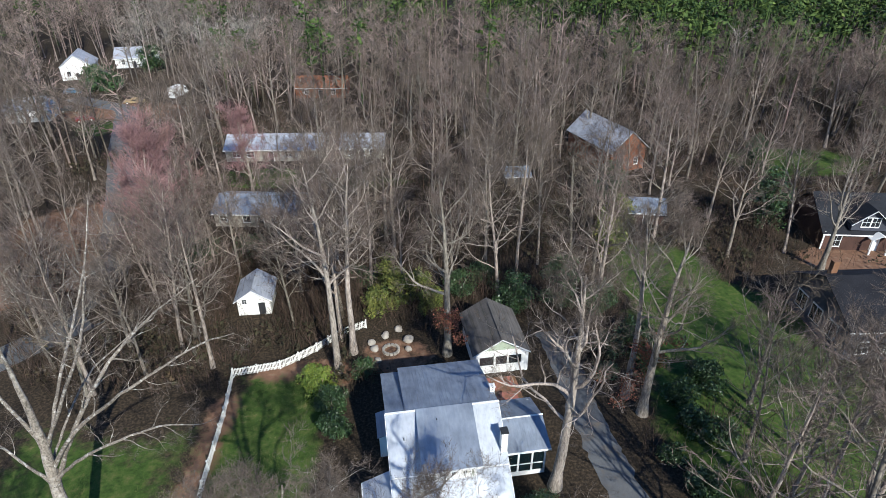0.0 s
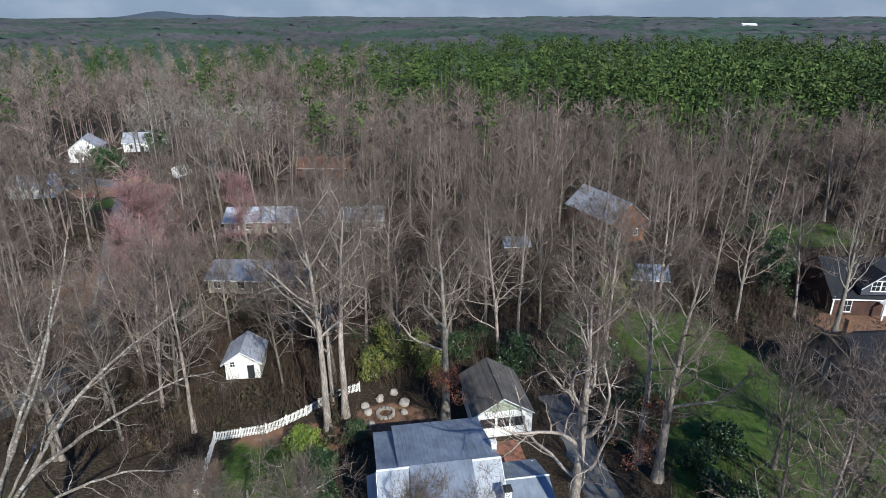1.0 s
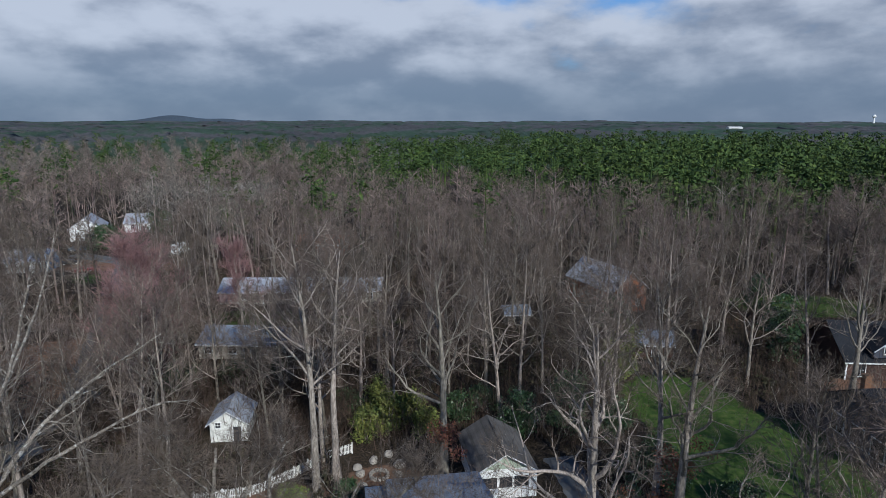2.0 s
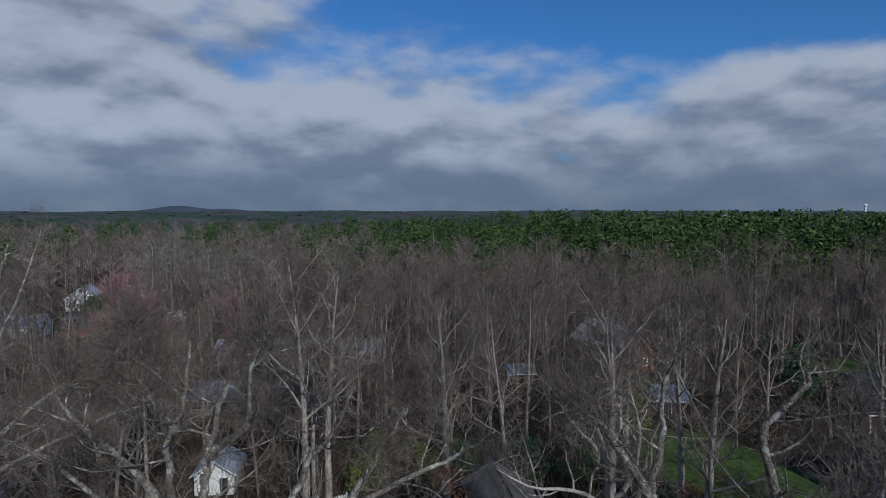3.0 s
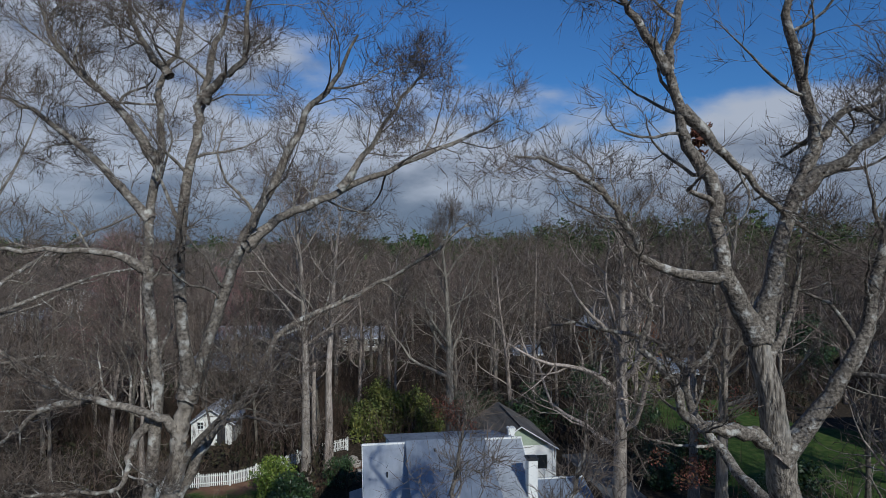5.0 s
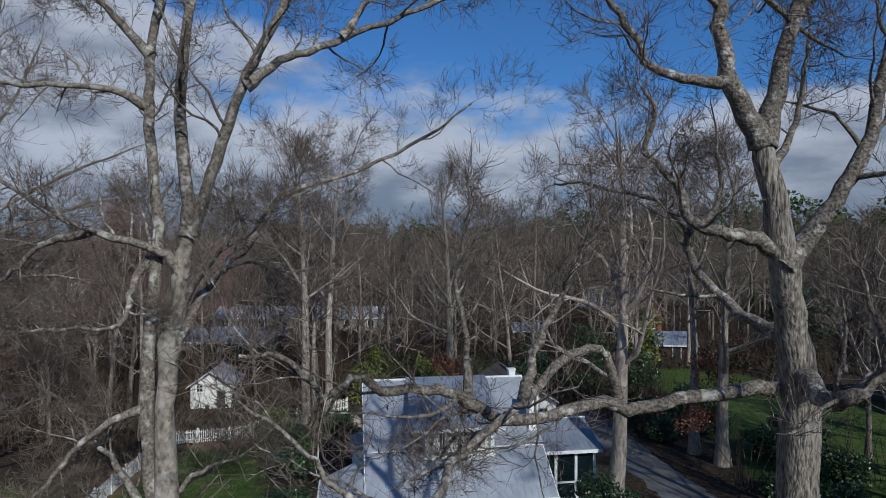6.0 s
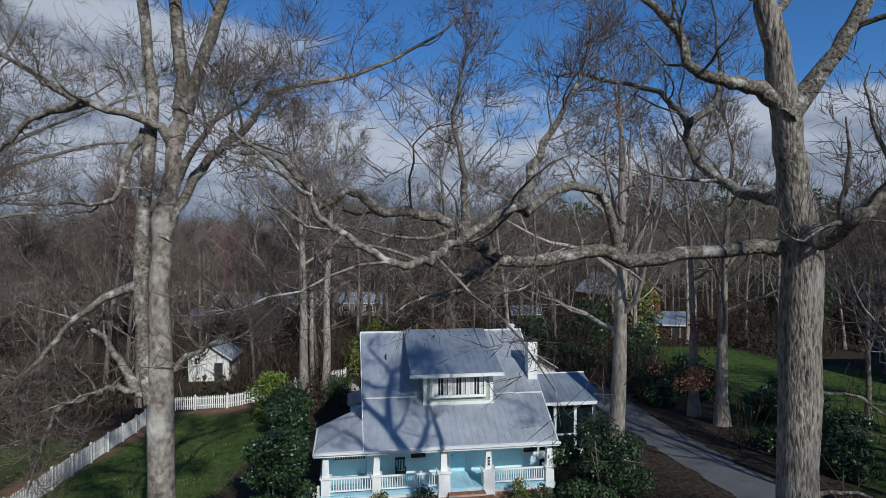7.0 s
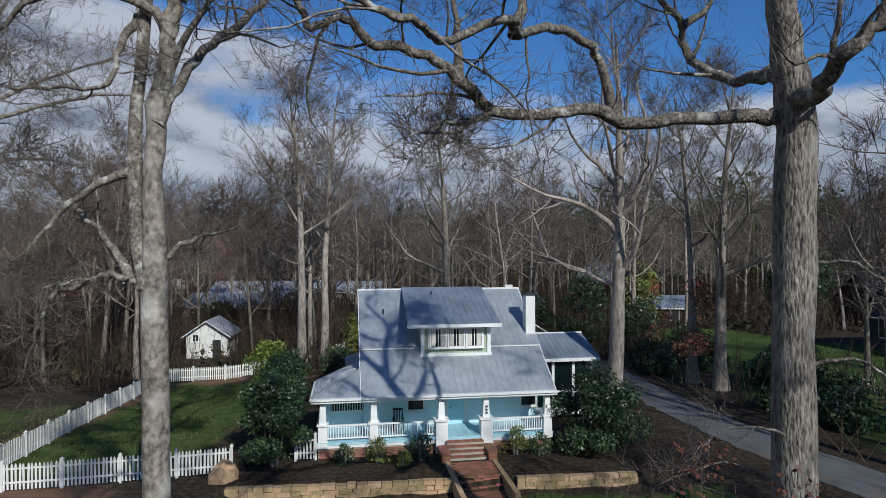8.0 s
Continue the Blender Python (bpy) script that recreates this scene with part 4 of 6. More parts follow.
# great oak and tall tree: limbs as (radius, points from the trunk outwards), in metres from the origin of the place
hero_tree("oak_tree",
          [(7.95, 14.0, -1.2), (7.95, 14.0, 0.4), (8.0, 14.0, 6), (8.0, 13.9, 11), (7.95, 13.7, 14), (7.6, 13.5, 15.4), (7.2, 13.1, 16.8), (6.95, 13.0, 18), (6.7, 13.0, 19.4)],
          [0.72, 0.53, 0.47, 0.45, 0.42, 0.33, 0.30, 0.26, 0.21],
          [(0.27, [(7.7, 13.8, 13.85), (7.3, 13.7, 13.8), (5.25, 13.3, 13.7), (3.8, 12.9, 13.5), (3.25, 12.7, 13.75), (2.3, 12.4, 13.6), (1.05, 12.0, 13.55), (0.5, 11.6, 13.9), (0.0, 11.3, 14.25), (-0.5, 11.0, 14.4), (-1.3, 10.6, 14.5), (-1.65, 10.3, 14.75), (-2.15, 10.0, 14.5), (-2.3, 9.8, 14.8), (-2.8, 9.6, 15.2), (-3.4, 9.4, 15.3)]),
           (0.17, [(3.6, 12.9, 13.6), (3.4, 12.7, 14.3), (3.05, 12.4, 14.9), (2.15, 11.3, 14.95), (1.25, 10.2, 14.4), (1.0, 9.6, 14.45), (0.05, 8.8, 13.85), (-0.3, 7.6, 13.65), (-0.7, 7.2, 13.6), (-1.35, 7.2, 14.0), (-1.95, 7.2, 14.6), (-2.6, 7.0, 15.2)]),
           (0.11, [(1.0, 12.0, 13.6), (0.5, 11.8, 13.3), (-0.1, 11.7, 13.2), (-0.4, 11.6, 12.6)]),
           (0.13, [(0.3, 11.5, 14.0), (0.3, 11.7, 15.2), (0.1, 11.9, 16.6), (0.4, 12.2, 18.0)]),
           (0.13, [(1.2, 10.2, 14.4), (1.6, 10.5, 15.6), (2.3, 10.9, 16.8), (2.6, 11.2, 18.2)]),
           (0.34, [(7.95, 13.8, 14.2), (7.5, 12.2, 14.0), (7.1, 10.9, 14.25), (7.8, 10.5, 14.9), (8.9, 10.0, 15.7), (10.2, 9.6, 17.0)]),
           (0.28, [(7.8, 14.0, 14.9), (7.7, 15.2, 15.1), (7.6, 16.6, 15.5), (7.1, 18.0, 16.7), (7.05, 18.0, 17.5), (6.1, 18.0, 18.4), (4.1, 18.0, 18.9), (3.1, 18.0, 18.9)]),
           (0.16, [(7.05, 18.0, 17.4), (8.0, 18.2, 18.2), (8.2, 18.4, 19.5), (8.0, 18.6, 21.5)]),
           (0.25, [(7.2, 13.1, 16.9), (6.3, 12.9, 17.25), (5.35, 12.8, 17.4), (5.0, 12.8, 17.75), (4.8, 12.8, 18.3), (4.15, 12.8, 19.05), (4.3, 12.8, 19.9), (4.0, 12.7, 20.4)]),
           (0.34, [(7.2, 13.1, 16.6), (8.2, 13.0, 17.9), (8.95, 13.0, 19.2), (9.3, 13.1, 20.6), (9.9, 13.2, 23.0), (10.4, 13.4, 25.5)]),
           (0.31, [(6.7, 13.0, 19.2), (6.0, 13.0, 20.6), (5.8, 13.0, 21.7), (5.7, 13.0, 22.5), (5.1, 13.0, 23.5), (5.0, 13.0, 24.2), (4.75, 13.0, 25.0), (4.9, 13.0, 26.2), (5.0, 13.1, 27.2), (5.1, 13.1, 28.1)]),
           (0.15, [(4.75, 13.0, 25.0), (3.85, 12.9, 26.3), (3.5, 12.9, 26.8), (2.8, 12.8, 27.2)]),
           (0.20, [(6.0, 13.0, 20.6), (5.35, 13.0, 20.6), (4.3, 13.0, 20.9), (3.8, 13.0, 21.75), (3.1, 13.0, 22.6), (2.1, 13.0, 23.1), (1.4, 13.0, 23.2)]),
           (0.18, [(5.0, 13.0, 24.2), (6.2, 13.0, 23.0), (7.4, 13.1, 21.9), (8.6, 13.2, 21.2)]),
           (0.32, [(6.7, 13.0, 19.2), (7.15, 13.1, 20.9), (7.65, 13.2, 22.6), (8.0, 13.2, 23.5), (7.8, 13.2, 24.7), (7.4, 13.2, 26.4), (8.2, 13.2, 27.4), (8.6, 13.3, 28.0)]),
           (0.24, [(7.6, 13.2, 22.4), (8.6, 12.6, 23.3), (9.6, 12.2, 24.5), (10.6, 12.0, 26.4)]),
           (0.16, [(8.0, 13.2, 23.5), (8.7, 13.3, 24.2), (9.6, 13.4, 24.5), (10.8, 13.6, 25.6)]),
           (0.16, [(6.9, 13.0, 18.6), (7.6, 13.5, 19.6), (8.2, 14.0, 21.2), (8.6, 14.4, 23.0)]),
           (0.07, [(8.1, 13.85, 8.2), (9.1, 13.2, 8.4), (9.8, 12.9, 7.5), (10.3, 12.8, 6.6)]),
           (0.06, [(8.1, 13.85, 10.6), (9.2, 13.2, 10.4), (10.2, 12.8, 9.2), (10.8, 12.6, 8.2)]),
           (0.05, [(7.85, 13.85, 6.6), (6.7, 13.2, 7.0), (5.7, 12.9, 6.9), (4.9, 12.7, 6.2)]),
           (0.05, [(7.85, 13.9, 4.6), (6.6, 13.2, 5.4), (5.6, 13.0, 5.2), (4.6, 12.8, 4.2)]),
           (0.05, [(8.2, 14.2, 5.2), (6.9, 14.9, 5.6), (5.5, 15.2, 5.0), (4.7, 15.4, 4.2)])],
          11, "great bare oak with furrowed grey bark and long crooked limbs", "bark_oak")

hero_tree("tall_tree",
          [(-7.25, 15.5, -1.2), (-7.25, 15.5, 0.4), (-7.3, 15.5, 6), (-7.3, 15.5, 10), (-7.35, 15.5, 12.6), (-7.3, 15.5, 14.3), (-7.0, 15.5, 15.8), (-6.9, 15.5, 16.8), (-6.75, 15.5, 17.4)],
          [0.55, 0.36, 0.33, 0.32, 0.24, 0.23, 0.22, 0.21, 0.19],
          [(0.29, [(-7.45, 15.5, 9.9), (-7.8, 15.5, 11.4), (-7.75, 15.5, 14.3), (-7.55, 15.5, 17.2), (-7.75, 15.5, 19.7), (-7.75, 15.5, 21.6), (-7.4, 15.5, 23.8), (-7.45, 15.5, 25.2), (-7.0, 15.5, 26.4), (-6.8, 15.6, 28.1)]),
           (0.27, [(-6.75, 15.5, 17.3), (-6.8, 15.5, 18.7), (-6.95, 15.5, 20.9), (-6.55, 15.5, 23.8), (-6.4, 15.5, 25.0), (-5.9, 15.5, 26.6), (-5.6, 15.6, 27.9)]),
           (0.27, [(-6.75, 15.5, 17.3), (-6.5, 15.6, 18.0), (-6.1, 15.7, 19.2), (-5.4, 15.7, 21.3), (-4.7, 15.7, 22.6), (-3.7, 15.7, 24.7), (-3.1, 15.8, 25.4), (-2.4, 15.9, 26.8)]),
           (0.22, [(-7.28, 15.5, 14.0), (-6.95, 15.75, 14.9), (-6.4, 16.3, 16.15), (-5.6, 17.0, 17.2), (-5.1, 18.6, 18.6), (-2.85, 20.5, 19.7), (-0.6, 21.0, 20.95), (0.8, 21.5, 22.1)]),
           (0.20, [(-5.35, 15.7, 21.2), (-4.6, 16.0, 21.9), (-3.5, 16.5, 22.5), (-1.4, 17.0, 23.5), (0.2, 17.2, 24.2), (1.6, 17.5, 24.9)]),
           (0.13, [(-3.0, 16.6, 22.8), (-2.2, 16.8, 24.0), (-1.3, 17.0, 25.4), (-0.5, 17.1, 26.2)]),
           (0.16, [(-6.3, 15.5, 25.0), (-5.9, 15.3, 25.4), (-5.2, 15.2, 26.0), (-5.0, 15.2, 27.6), (-4.4, 15.2, 28.6)]),
           (0.20, [(-6.9, 15.5, 16.2), (-7.3, 15.2, 16.9), (-9.0, 15.0, 17.4), (-10.2, 14.8, 18.1), (-12.0, 14.6, 19.2)]),
           (0.14, [(-9.0, 15.0, 17.4), (-10.4, 15.2, 17.0), (-11.4, 15.4, 16.2), (-12.6, 15.6, 15.6)]),
           (0.14, [(-7.7, 15.5, 16.8), (-8.2, 15.4, 15.8), (-8.5, 15.3, 15.0), (-10.4, 15.2, 14.9), (-11.3, 15.2, 15.0)]),
           (0.15, [(-7.7, 15.5, 12.9), (-8.9, 15.4, 12.4), (-9.8, 15.3, 11.6), (-10.4, 15.2, 10.8), (-11.0, 15.2, 10.4)]),
           (0.16, [(-7.4, 15.5, 9.95), (-8.0, 15.6, 10.1), (-8.7, 15.6, 10.2), (-9.4, 15.6, 9.9), (-10.1, 15.6, 9.6), (-10.5, 15.7, 8.6), (-10.9, 15.8, 7.5)]),
           (0.14, [(-8.0, 15.6, 10.1), (-8.8, 15.9, 11.2), (-9.7, 16.2, 11.9), (-10.8, 16.6, 12.8), (-11.9, 17.0, 13.2)]),
           (0.16, [(-7.7, 15.5, 20.6), (-9.0, 15.4, 21.1), (-11.2, 15.2, 21.1), (-12.4, 15.0, 21.7)]),
           (0.17, [(-7.5, 15.5, 23.4), (-8.6, 15.4, 24.9), (-9.9, 15.2, 26.2), (-10.4, 15.1, 27.6)]),
           (0.15, [(-7.7, 15.5, 21.9), (-9.3, 15.6, 23.6), (-11.0, 15.8, 24.8), (-12.4, 16.0, 25.4)]),
           (0.13, [(-7.2, 15.5, 25.6), (-8.2, 15.6, 27.0), (-8.5, 15.6, 28.6)]),
           (0.10, [(-7.2, 15.6, 10.6), (-6.4, 15.9, 11.2), (-5.6, 16.2, 11.4), (-4.4, 16.6, 12.4)]),
           (0.12, [(-7.0, 15.6, 15.4), (-5.9, 15.0, 16.8), (-4.9, 14.8, 17.4), (-4.0, 14.6, 18.6)])],
          23, "tall pale bare tree with two stems and reaching limbs", "bark_pale", 0.7, {"kids": (9, 12, 5, 3), "twigs": (5, 3)})

hero_tree("spreading_tree",
          [(-29.8, 29.5, -0.31), (-29.8, 29.5, 1.02), (-29.6, 29.5, 6.12), (-29.3, 29.7, 11.22), (-29, 29.9, 15.3), (-29.2, 30.1, 21.42)],
          [0.75, 0.55, 0.46, 0.42, 0.32, 0.14],
          [(0.34, [(-29.3, 29.6, 10.71), (-27.8, 31.1, 14.28), (-26.2, 32.7, 17.34), (-24.2, 34.7, 19.99), (-21.8, 36.7, 21.83), (-19.2, 38.5, 23.46)]),
           (0.28, [(-29.2, 29.7, 12.24), (-27, 30.7, 15.3), (-24.2, 31.7, 17.34), (-21.4, 33.1, 18.77), (-18.6, 34.9, 19.79), (-16.6, 36.9, 19.38)]),
           (0.24, [(-29.3, 29.6, 11.22), (-26.8, 29.9, 13.26), (-23.8, 30.1, 14.89), (-20.8, 30.9, 15.5), (-18.2, 31.5, 15.1)]),
           (0.22, [(-29.2, 29.9, 15.3), (-31.3, 30.5, 19.38), (-33, 31.5, 23.46), (-33.8, 32.1, 27.54), (-34.2, 32.5, 31.62)]),
           (0.24, [(-29.1, 29.9, 13.77), (-28.2, 32.5, 18.36), (-27.2, 35.1, 22.44), (-26.2, 37.1, 26.52), (-25.6, 38.5, 30.6)]),
           (0.24, [(-29.2, 30, 14), (-26.4, 29.8, 19), (-23.6, 29.6, 24), (-22, 29.5, 28), (-21.4, 29.5, 30)]),
           (0.2, [(-29.2, 30.1, 20.91), (-29.4, 30.4, 24.48), (-28.6, 30.5, 28.56), (-28.8, 30.9, 32.13)]),
           (0.2, [(-29.4, 29.5, 11.22), (-32.2, 30.3, 13.26), (-34.8, 31.1, 15.3), (-37.8, 31.9, 16.83)]),
           (0.18, [(-29.3, 29.7, 12.24), (-29, 32.5, 14.28), (-28.2, 35.9, 16.32), (-26.4, 39.1, 17.34), (-24.8, 41.5, 18.77)])],
          37, "large pale bare tree with long spreading limbs", "bark_pale")

NEAR = dict(levels=3, kids=(14, 6, 4), segs=(10, 8, 5, 3), sides=(9, 5, 3, 3), twigs=(7, 4), wig=0.15, twig_len=0.75, twig_w=0.011, bare=(0.34, 0.15, 0.15), lean=0.008, bend=0.008)
slim = bare_tree(5, 25, 0.40, "bark_mid", "twig", **{**NEAR, "bare": (0.45, 0.2, 0.2)})
broad = bare_tree(8, 23, 0.50, "bark_mid", "twig", **{**NEAR, "fork": (38, 70), "wig": 0.2, "first": 1.05})
stout = bare_tree(13, 22, 0.46, "bark_mid", "twig", **{**NEAR, "fork": (30, 62), "wig": 0.18, "bare": (0.3, 0.2, 0.2), "first": 1.0})
plant_tree("slim_tree", slim, -12.6, 54.6, 0.4, 1.12, "tall slim bare tree beside the garden fence", "trees by the house")
plant_tree("slim_tree", slim, -11.2, 57.8, 2.1, 1.06, "tall slim bare tree beside the garden fence", "trees by the house")
plant_tree("forked_tree", stout, 0.35, 57.5, 1.2, 1.08, "bare forked tree behind the house", "trees by the house")
plant_tree("crooked_tree", broad, 10.5, 37.9, 2.5, 1.1, "bare crooked tree beside the side porch", "trees by the house")
plant_tree("drive_tree", stout, 21.6, 47.4, 3.9, 1.1, "bare spreading tree beside the driveway", "trees by the house")
plant_tree("slim_tree", slim, 20.4, 50.0, 5.0, 1.0, "tall slim bare tree beside the driveway", "trees by the house")
plant_tree("crooked_tree", broad, 57.0, 77.0, 0.8, 0.85, "bare tree in front of the brown house", "trees by the house")

# ---- further trees, one by one ----
kinds = [bare_tree(40 + k, 22, 0.23 + 0.025 * k, "bark_wood", "twig", fork=(30 + 4 * k, 60 + 4 * k), wig=0.11 + 0.03 * k, first=0.85 + 0.08 * k) for k in range(5)]
maple = bare_tree(60, 13, 0.24, "bark_mid", "twig_red", fork=(20, 50), bare=(0.12, 0.1), twigs=(16, 4), first=1.0)
CLEAR = [(-20, 52, 7), (1.5, 31, 8), (24, 46, 5), (22, 36, 6), (27, 56, 5), (-47, 66, 5), (-50, 76, 5.5), (-55, 88, 5), (-65, 92, 8), (-80, 146, 15), (-30, 112, 5), (-18, 113, 5),
         (-47, 61, 4), (-52, 90, 7), (-45, 46, 5), (-62, 110, 7), (-33, 92, 12), (-36, 122, 13), (-18, 122, 9), (38, 108, 11), (36, 94, 6), (64, 86, 9), (56, 66, 14), (37, 58, 15), (33, 76, 9), (-26, 68, 5.5), (74, 120, 13),
         (5, 44, 15), (8, 58, 8), (-17, 40, 13), (14, 36, 9), (-6, 58, 6), (-85, 160, 22), (-100, 150, 10), (0, 12, 16), (-112, 190, 16), (17, 48, 6), (26, 40, 6),
         (-9, 31, 9), (11, 28, 10), (-33, 40, 13), (-42, 76, 8), (-75, 135, 12), (-58, 98, 10), (-95, 165, 16), (23, 52, 5), (28, 66, 6), (50, 47, 13), (40, 40, 8)]


def is_clear(x, y, margin=0.0):
    return all((x - a) ** 2 + (y - b) ** 2 > (r + margin) ** 2 for a, b, r in CLEAR)


rng = random.Random(4)
spots = []
while len(spots) < 165:
    y = rng.uniform(30, 150)
    x = rng.uniform(-1, 1) * (0.82 * y + 8)
    if is_clear(x, y) and all((x - a) ** 2 + (y - b) ** 2 > 20 for a, b in spots):
        spots.append((x, y))
for x, y in spots:
    s = rng.uniform(0.72, 1.06)
    plant_tree("bare_tree", kinds[rng.randrange(5)], x, y, rng.uniform(0, 6.28), s, "bare grey-brown woodland tree in leaf litter", "woodland trees", s * rng.uniform(0.9, 1.08))
for k, (x, y) in enumerate(((-30, 79), (-24.5, 77.5), (-38, 83), (-20, 84), (-34, 76), (-17, 78), (33, 100), (39, 104), (44, 108), (29, 106), (-44, 106), (-21, 103), (-72, 84), (-66.5, 87), (-78, 101), (-38, 66), (-44, 70), (-34, 72), (-40, 60), (-32, 61), (-46, 57), (-36, 55), (-30, 75), (-20, 70), (-41, 51))):
    plant_tree("bare_tree", kinds[k % 5], x, y, k * 1.3, 0.72 + 0.04 * (k % 4), "bare grey-brown woodland tree in leaf litter", "woodland trees")
for x, y, s in ((-43.5, 79, 1.6), (-39.5, 74, 1.3), (-41, 86, 1.4), (-36, 104, 1.2)):
    plant_tree("red_maple", maple, x, y, x, s, "bare maple with reddish budding twigs", "red maples")

# trees right of the drive; nearer ones stay unseen, added to shade drive and lawn
for x, y, s in ((26, 31, 0.95), (31, 35, 0.9), (30, 41, 0.8), (38, 34, 1.0), (44, 45, 0.9), (47, 38, 1.0), (34, 49, 0.75), (36, 42, 0.75), (27, 22, 1.15), (33, 30, 1.1), (22, 5, 1.2), (37, 14, 1.1), (30, -4, 1.15), (16, -8, 1.1), (41, 3, 1.1), (-24, 8, 1.0), (-34, 16, 1.05), (-2, -22, 1.1)):
    plant_tree("bare_tree", kinds[(x + y) % 5], x, y, x * 1.7, s * 1.05, "bare tree with spreading limbs, those out of view added for shade", "roadside trees")

# ---- far woods ----
def scatter(name, templates, places, mat, label):
    """One mesh of many trees: each place is x, y, turn, scale, template."""
    vs, ts, n = [], [], 0
    for x, y, a, s, sz, k in places:
        v, t = templates[k]
        c, q = math.cos(a), math.sin(a)
        w = np.stack([v[:, 0] * c - v[:, 1] * q, v[:, 0] * q + v[:, 1] * c, v[:, 2]], 1) * (s, s, sz) + (x, y, float(terrain(x, y)) - 0.2)
        vs.append(w), ts.append(t + n)
        n += len(w)
    return tagged(new(name, tri_mesh(name, np.concatenate(vs), np.concatenate(ts), mat)), label, name.replace("_", " "), kind="stuff")


def far_bare(seed):
    r = np.random.default_rng(seed)
    tb = Tubes()
    line = trunk_line(r, 20, n=4)
    tb.tube(line, np.array([0.28, 0.24, 0.2, 0.12, 0.03]), 3)
    n = 44
    z = r.uniform(8, 19, n)
    az, el = r.uniform(0, 6.28, n), r.uniform(0.2, 1.0, n)
    d = np.stack([np.cos(az) * np.cos(el), np.sin(az) * np.cos(el), np.sin(el)], 1)
    p = np.stack([np.interp(z, line[:, 2], line[:, 0]), np.interp(z, line[:, 2], line[:, 1]), z], 1)
    L = r.uniform(3.5, 7.5, n) * (1.25 - z / 26)
    tb.blades(p, d, L, np.full(n, 0.085), r)
    m = 230
    i = r.integers(0, n, m)
    q = p[i] + d[i] * (L[i] * r.uniform(0.25, 0.95, m))[:, None]
    e = d[i] + r.normal(size=(m, 3)) * 0.55 + (0, 0, 0.3)
    e /= np.linalg.norm(e, axis=1)[:, None]
    tb.blades(q, e, r.uniform(0.9, 2.4, m), np.full(m, 0.05), r)
    return tb.arrays()


def leaf_cloud(r, centres, radii, count, size, flat=0.75):
    """Small leaf triangles on the outer parts of several clumps; returns vertices and triangles."""
    k = r.integers(0, len(centres), count)
    d = r.normal(size=(count, 3))
    d /= np.linalg.norm(d, axis=1)[:, None]
    p = np.asarray(centres)[k] + d * (np.asarray(radii)[k] * r.uniform(0.55, 1.05, count))[:, None] * (1, 1, flat)
    a = r.normal(size=(count, 3))
    a /= np.linalg.norm(a, axis=1)[:, None]
    b = np.cross(a, d + r.normal(size=(count, 3)) * 0.6)
    b /= np.linalg.norm(b, axis=1)[:, None] + 1e-9
    s = (size * r.uniform(0.6, 1.3, count))[:, None]
    v = np.stack([p - a * s, p + b * s * 0.55, p + a * s, p - b * s * 0.55], 1).reshape(-1, 3)
    i = np.arange(count)[:, None] * 4
    t = np.concatenate([i + (0, 1, 2), i + (0, 2, 3)])
    return v, t


def far_pine(seed):
    r = np.random.default_rng(seed)
    n = 9
    z = np.linspace(11, 21, n)
    az = r.uniform(0, 6.28, n)
    rr = (2.2 - 1.7 * ((z - 14) / 7.5) ** 2).clip(0.2, 2) * r.uniform(0.5, 1.2, n)
    c = np.stack([np.cos(az) * rr, np.sin(az) * rr, z], 1)
    v, t = leaf_cloud(r, c, r.uniform(1.0, 1.8, n), 190, 0.45, 0.62)
    tb = Tubes()
    tb.tube([(0, 0, 0), (0.1, 0, 10), (0, 0, 20)], [0.25, 0.2, 0.05], 4)
    tv, tt = tb.arrays()
    return np.concatenate([v, tv]), np.concatenate([t, tt + len(v)])


bare_t = [far_bare(k) for k in range(6)]
pine_t = [far_pine(k) for k in range(5)]


def in_pines(x, y):
    edge = 165 + max(0, 60 - x) * 0.95 + 14 * math.sin(x * 0.05)
    return x > -45 and y > edge and y < 560 + 0.2 * x


bare_places, pine_places, mix_places = [], [], []
gx = 6.4
for iy in range(int(100 / gx), int(520 / gx)):
    y0 = iy * gx
    step = gx * (1 + max(0, y0 - 170) / 260)
    half = 0.80 * y0 + 20
    x = -half
    while x < half:
        px, py = x + rng.uniform(-2.6, 2.6), y0 + rng.uniform(-2.6, 2.6)
        x += step
        if y0 > 300 and rng.random() < 0.25:
            continue
        a = rng.uniform(0, 6.28)
        if in_pines(px, py):
            if rng.random() < 0.55:
                continue
            s = rng.uniform(1.3, 2.0)
            pine_places.append((px, py, a, s, rng.uniform(0.85, 1.25) + (0.2 if px > 40 else 0.0), rng.randrange(5)))
        elif py < 150 and not (abs(px) > 0.5 * py and py > 110):
            continue
        elif is_clear(px, py):
            s = rng.uniform(0.75, 1.1)
            if rng.random() < (0.05 if py < 300 else 0.16):
                mix_places.append((px, py, a, s * 1.5, s * 1.1, rng.randrange(5)))
            else:
                bare_places.append((px, py, a, s, s * rng.uniform(0.8, 1.1), rng.randrange(6)))
scatter("far_bare_woods", bare_t, bare_places, "far_wood", "distant bare grey-brown winter woods")
scatter("far_pine_woods", pine_t, pine_places, "pine", "distant stand of green pines")
scatter("far_pines", pine_t, mix_places, "pine", "scattered green pines among bare woods")


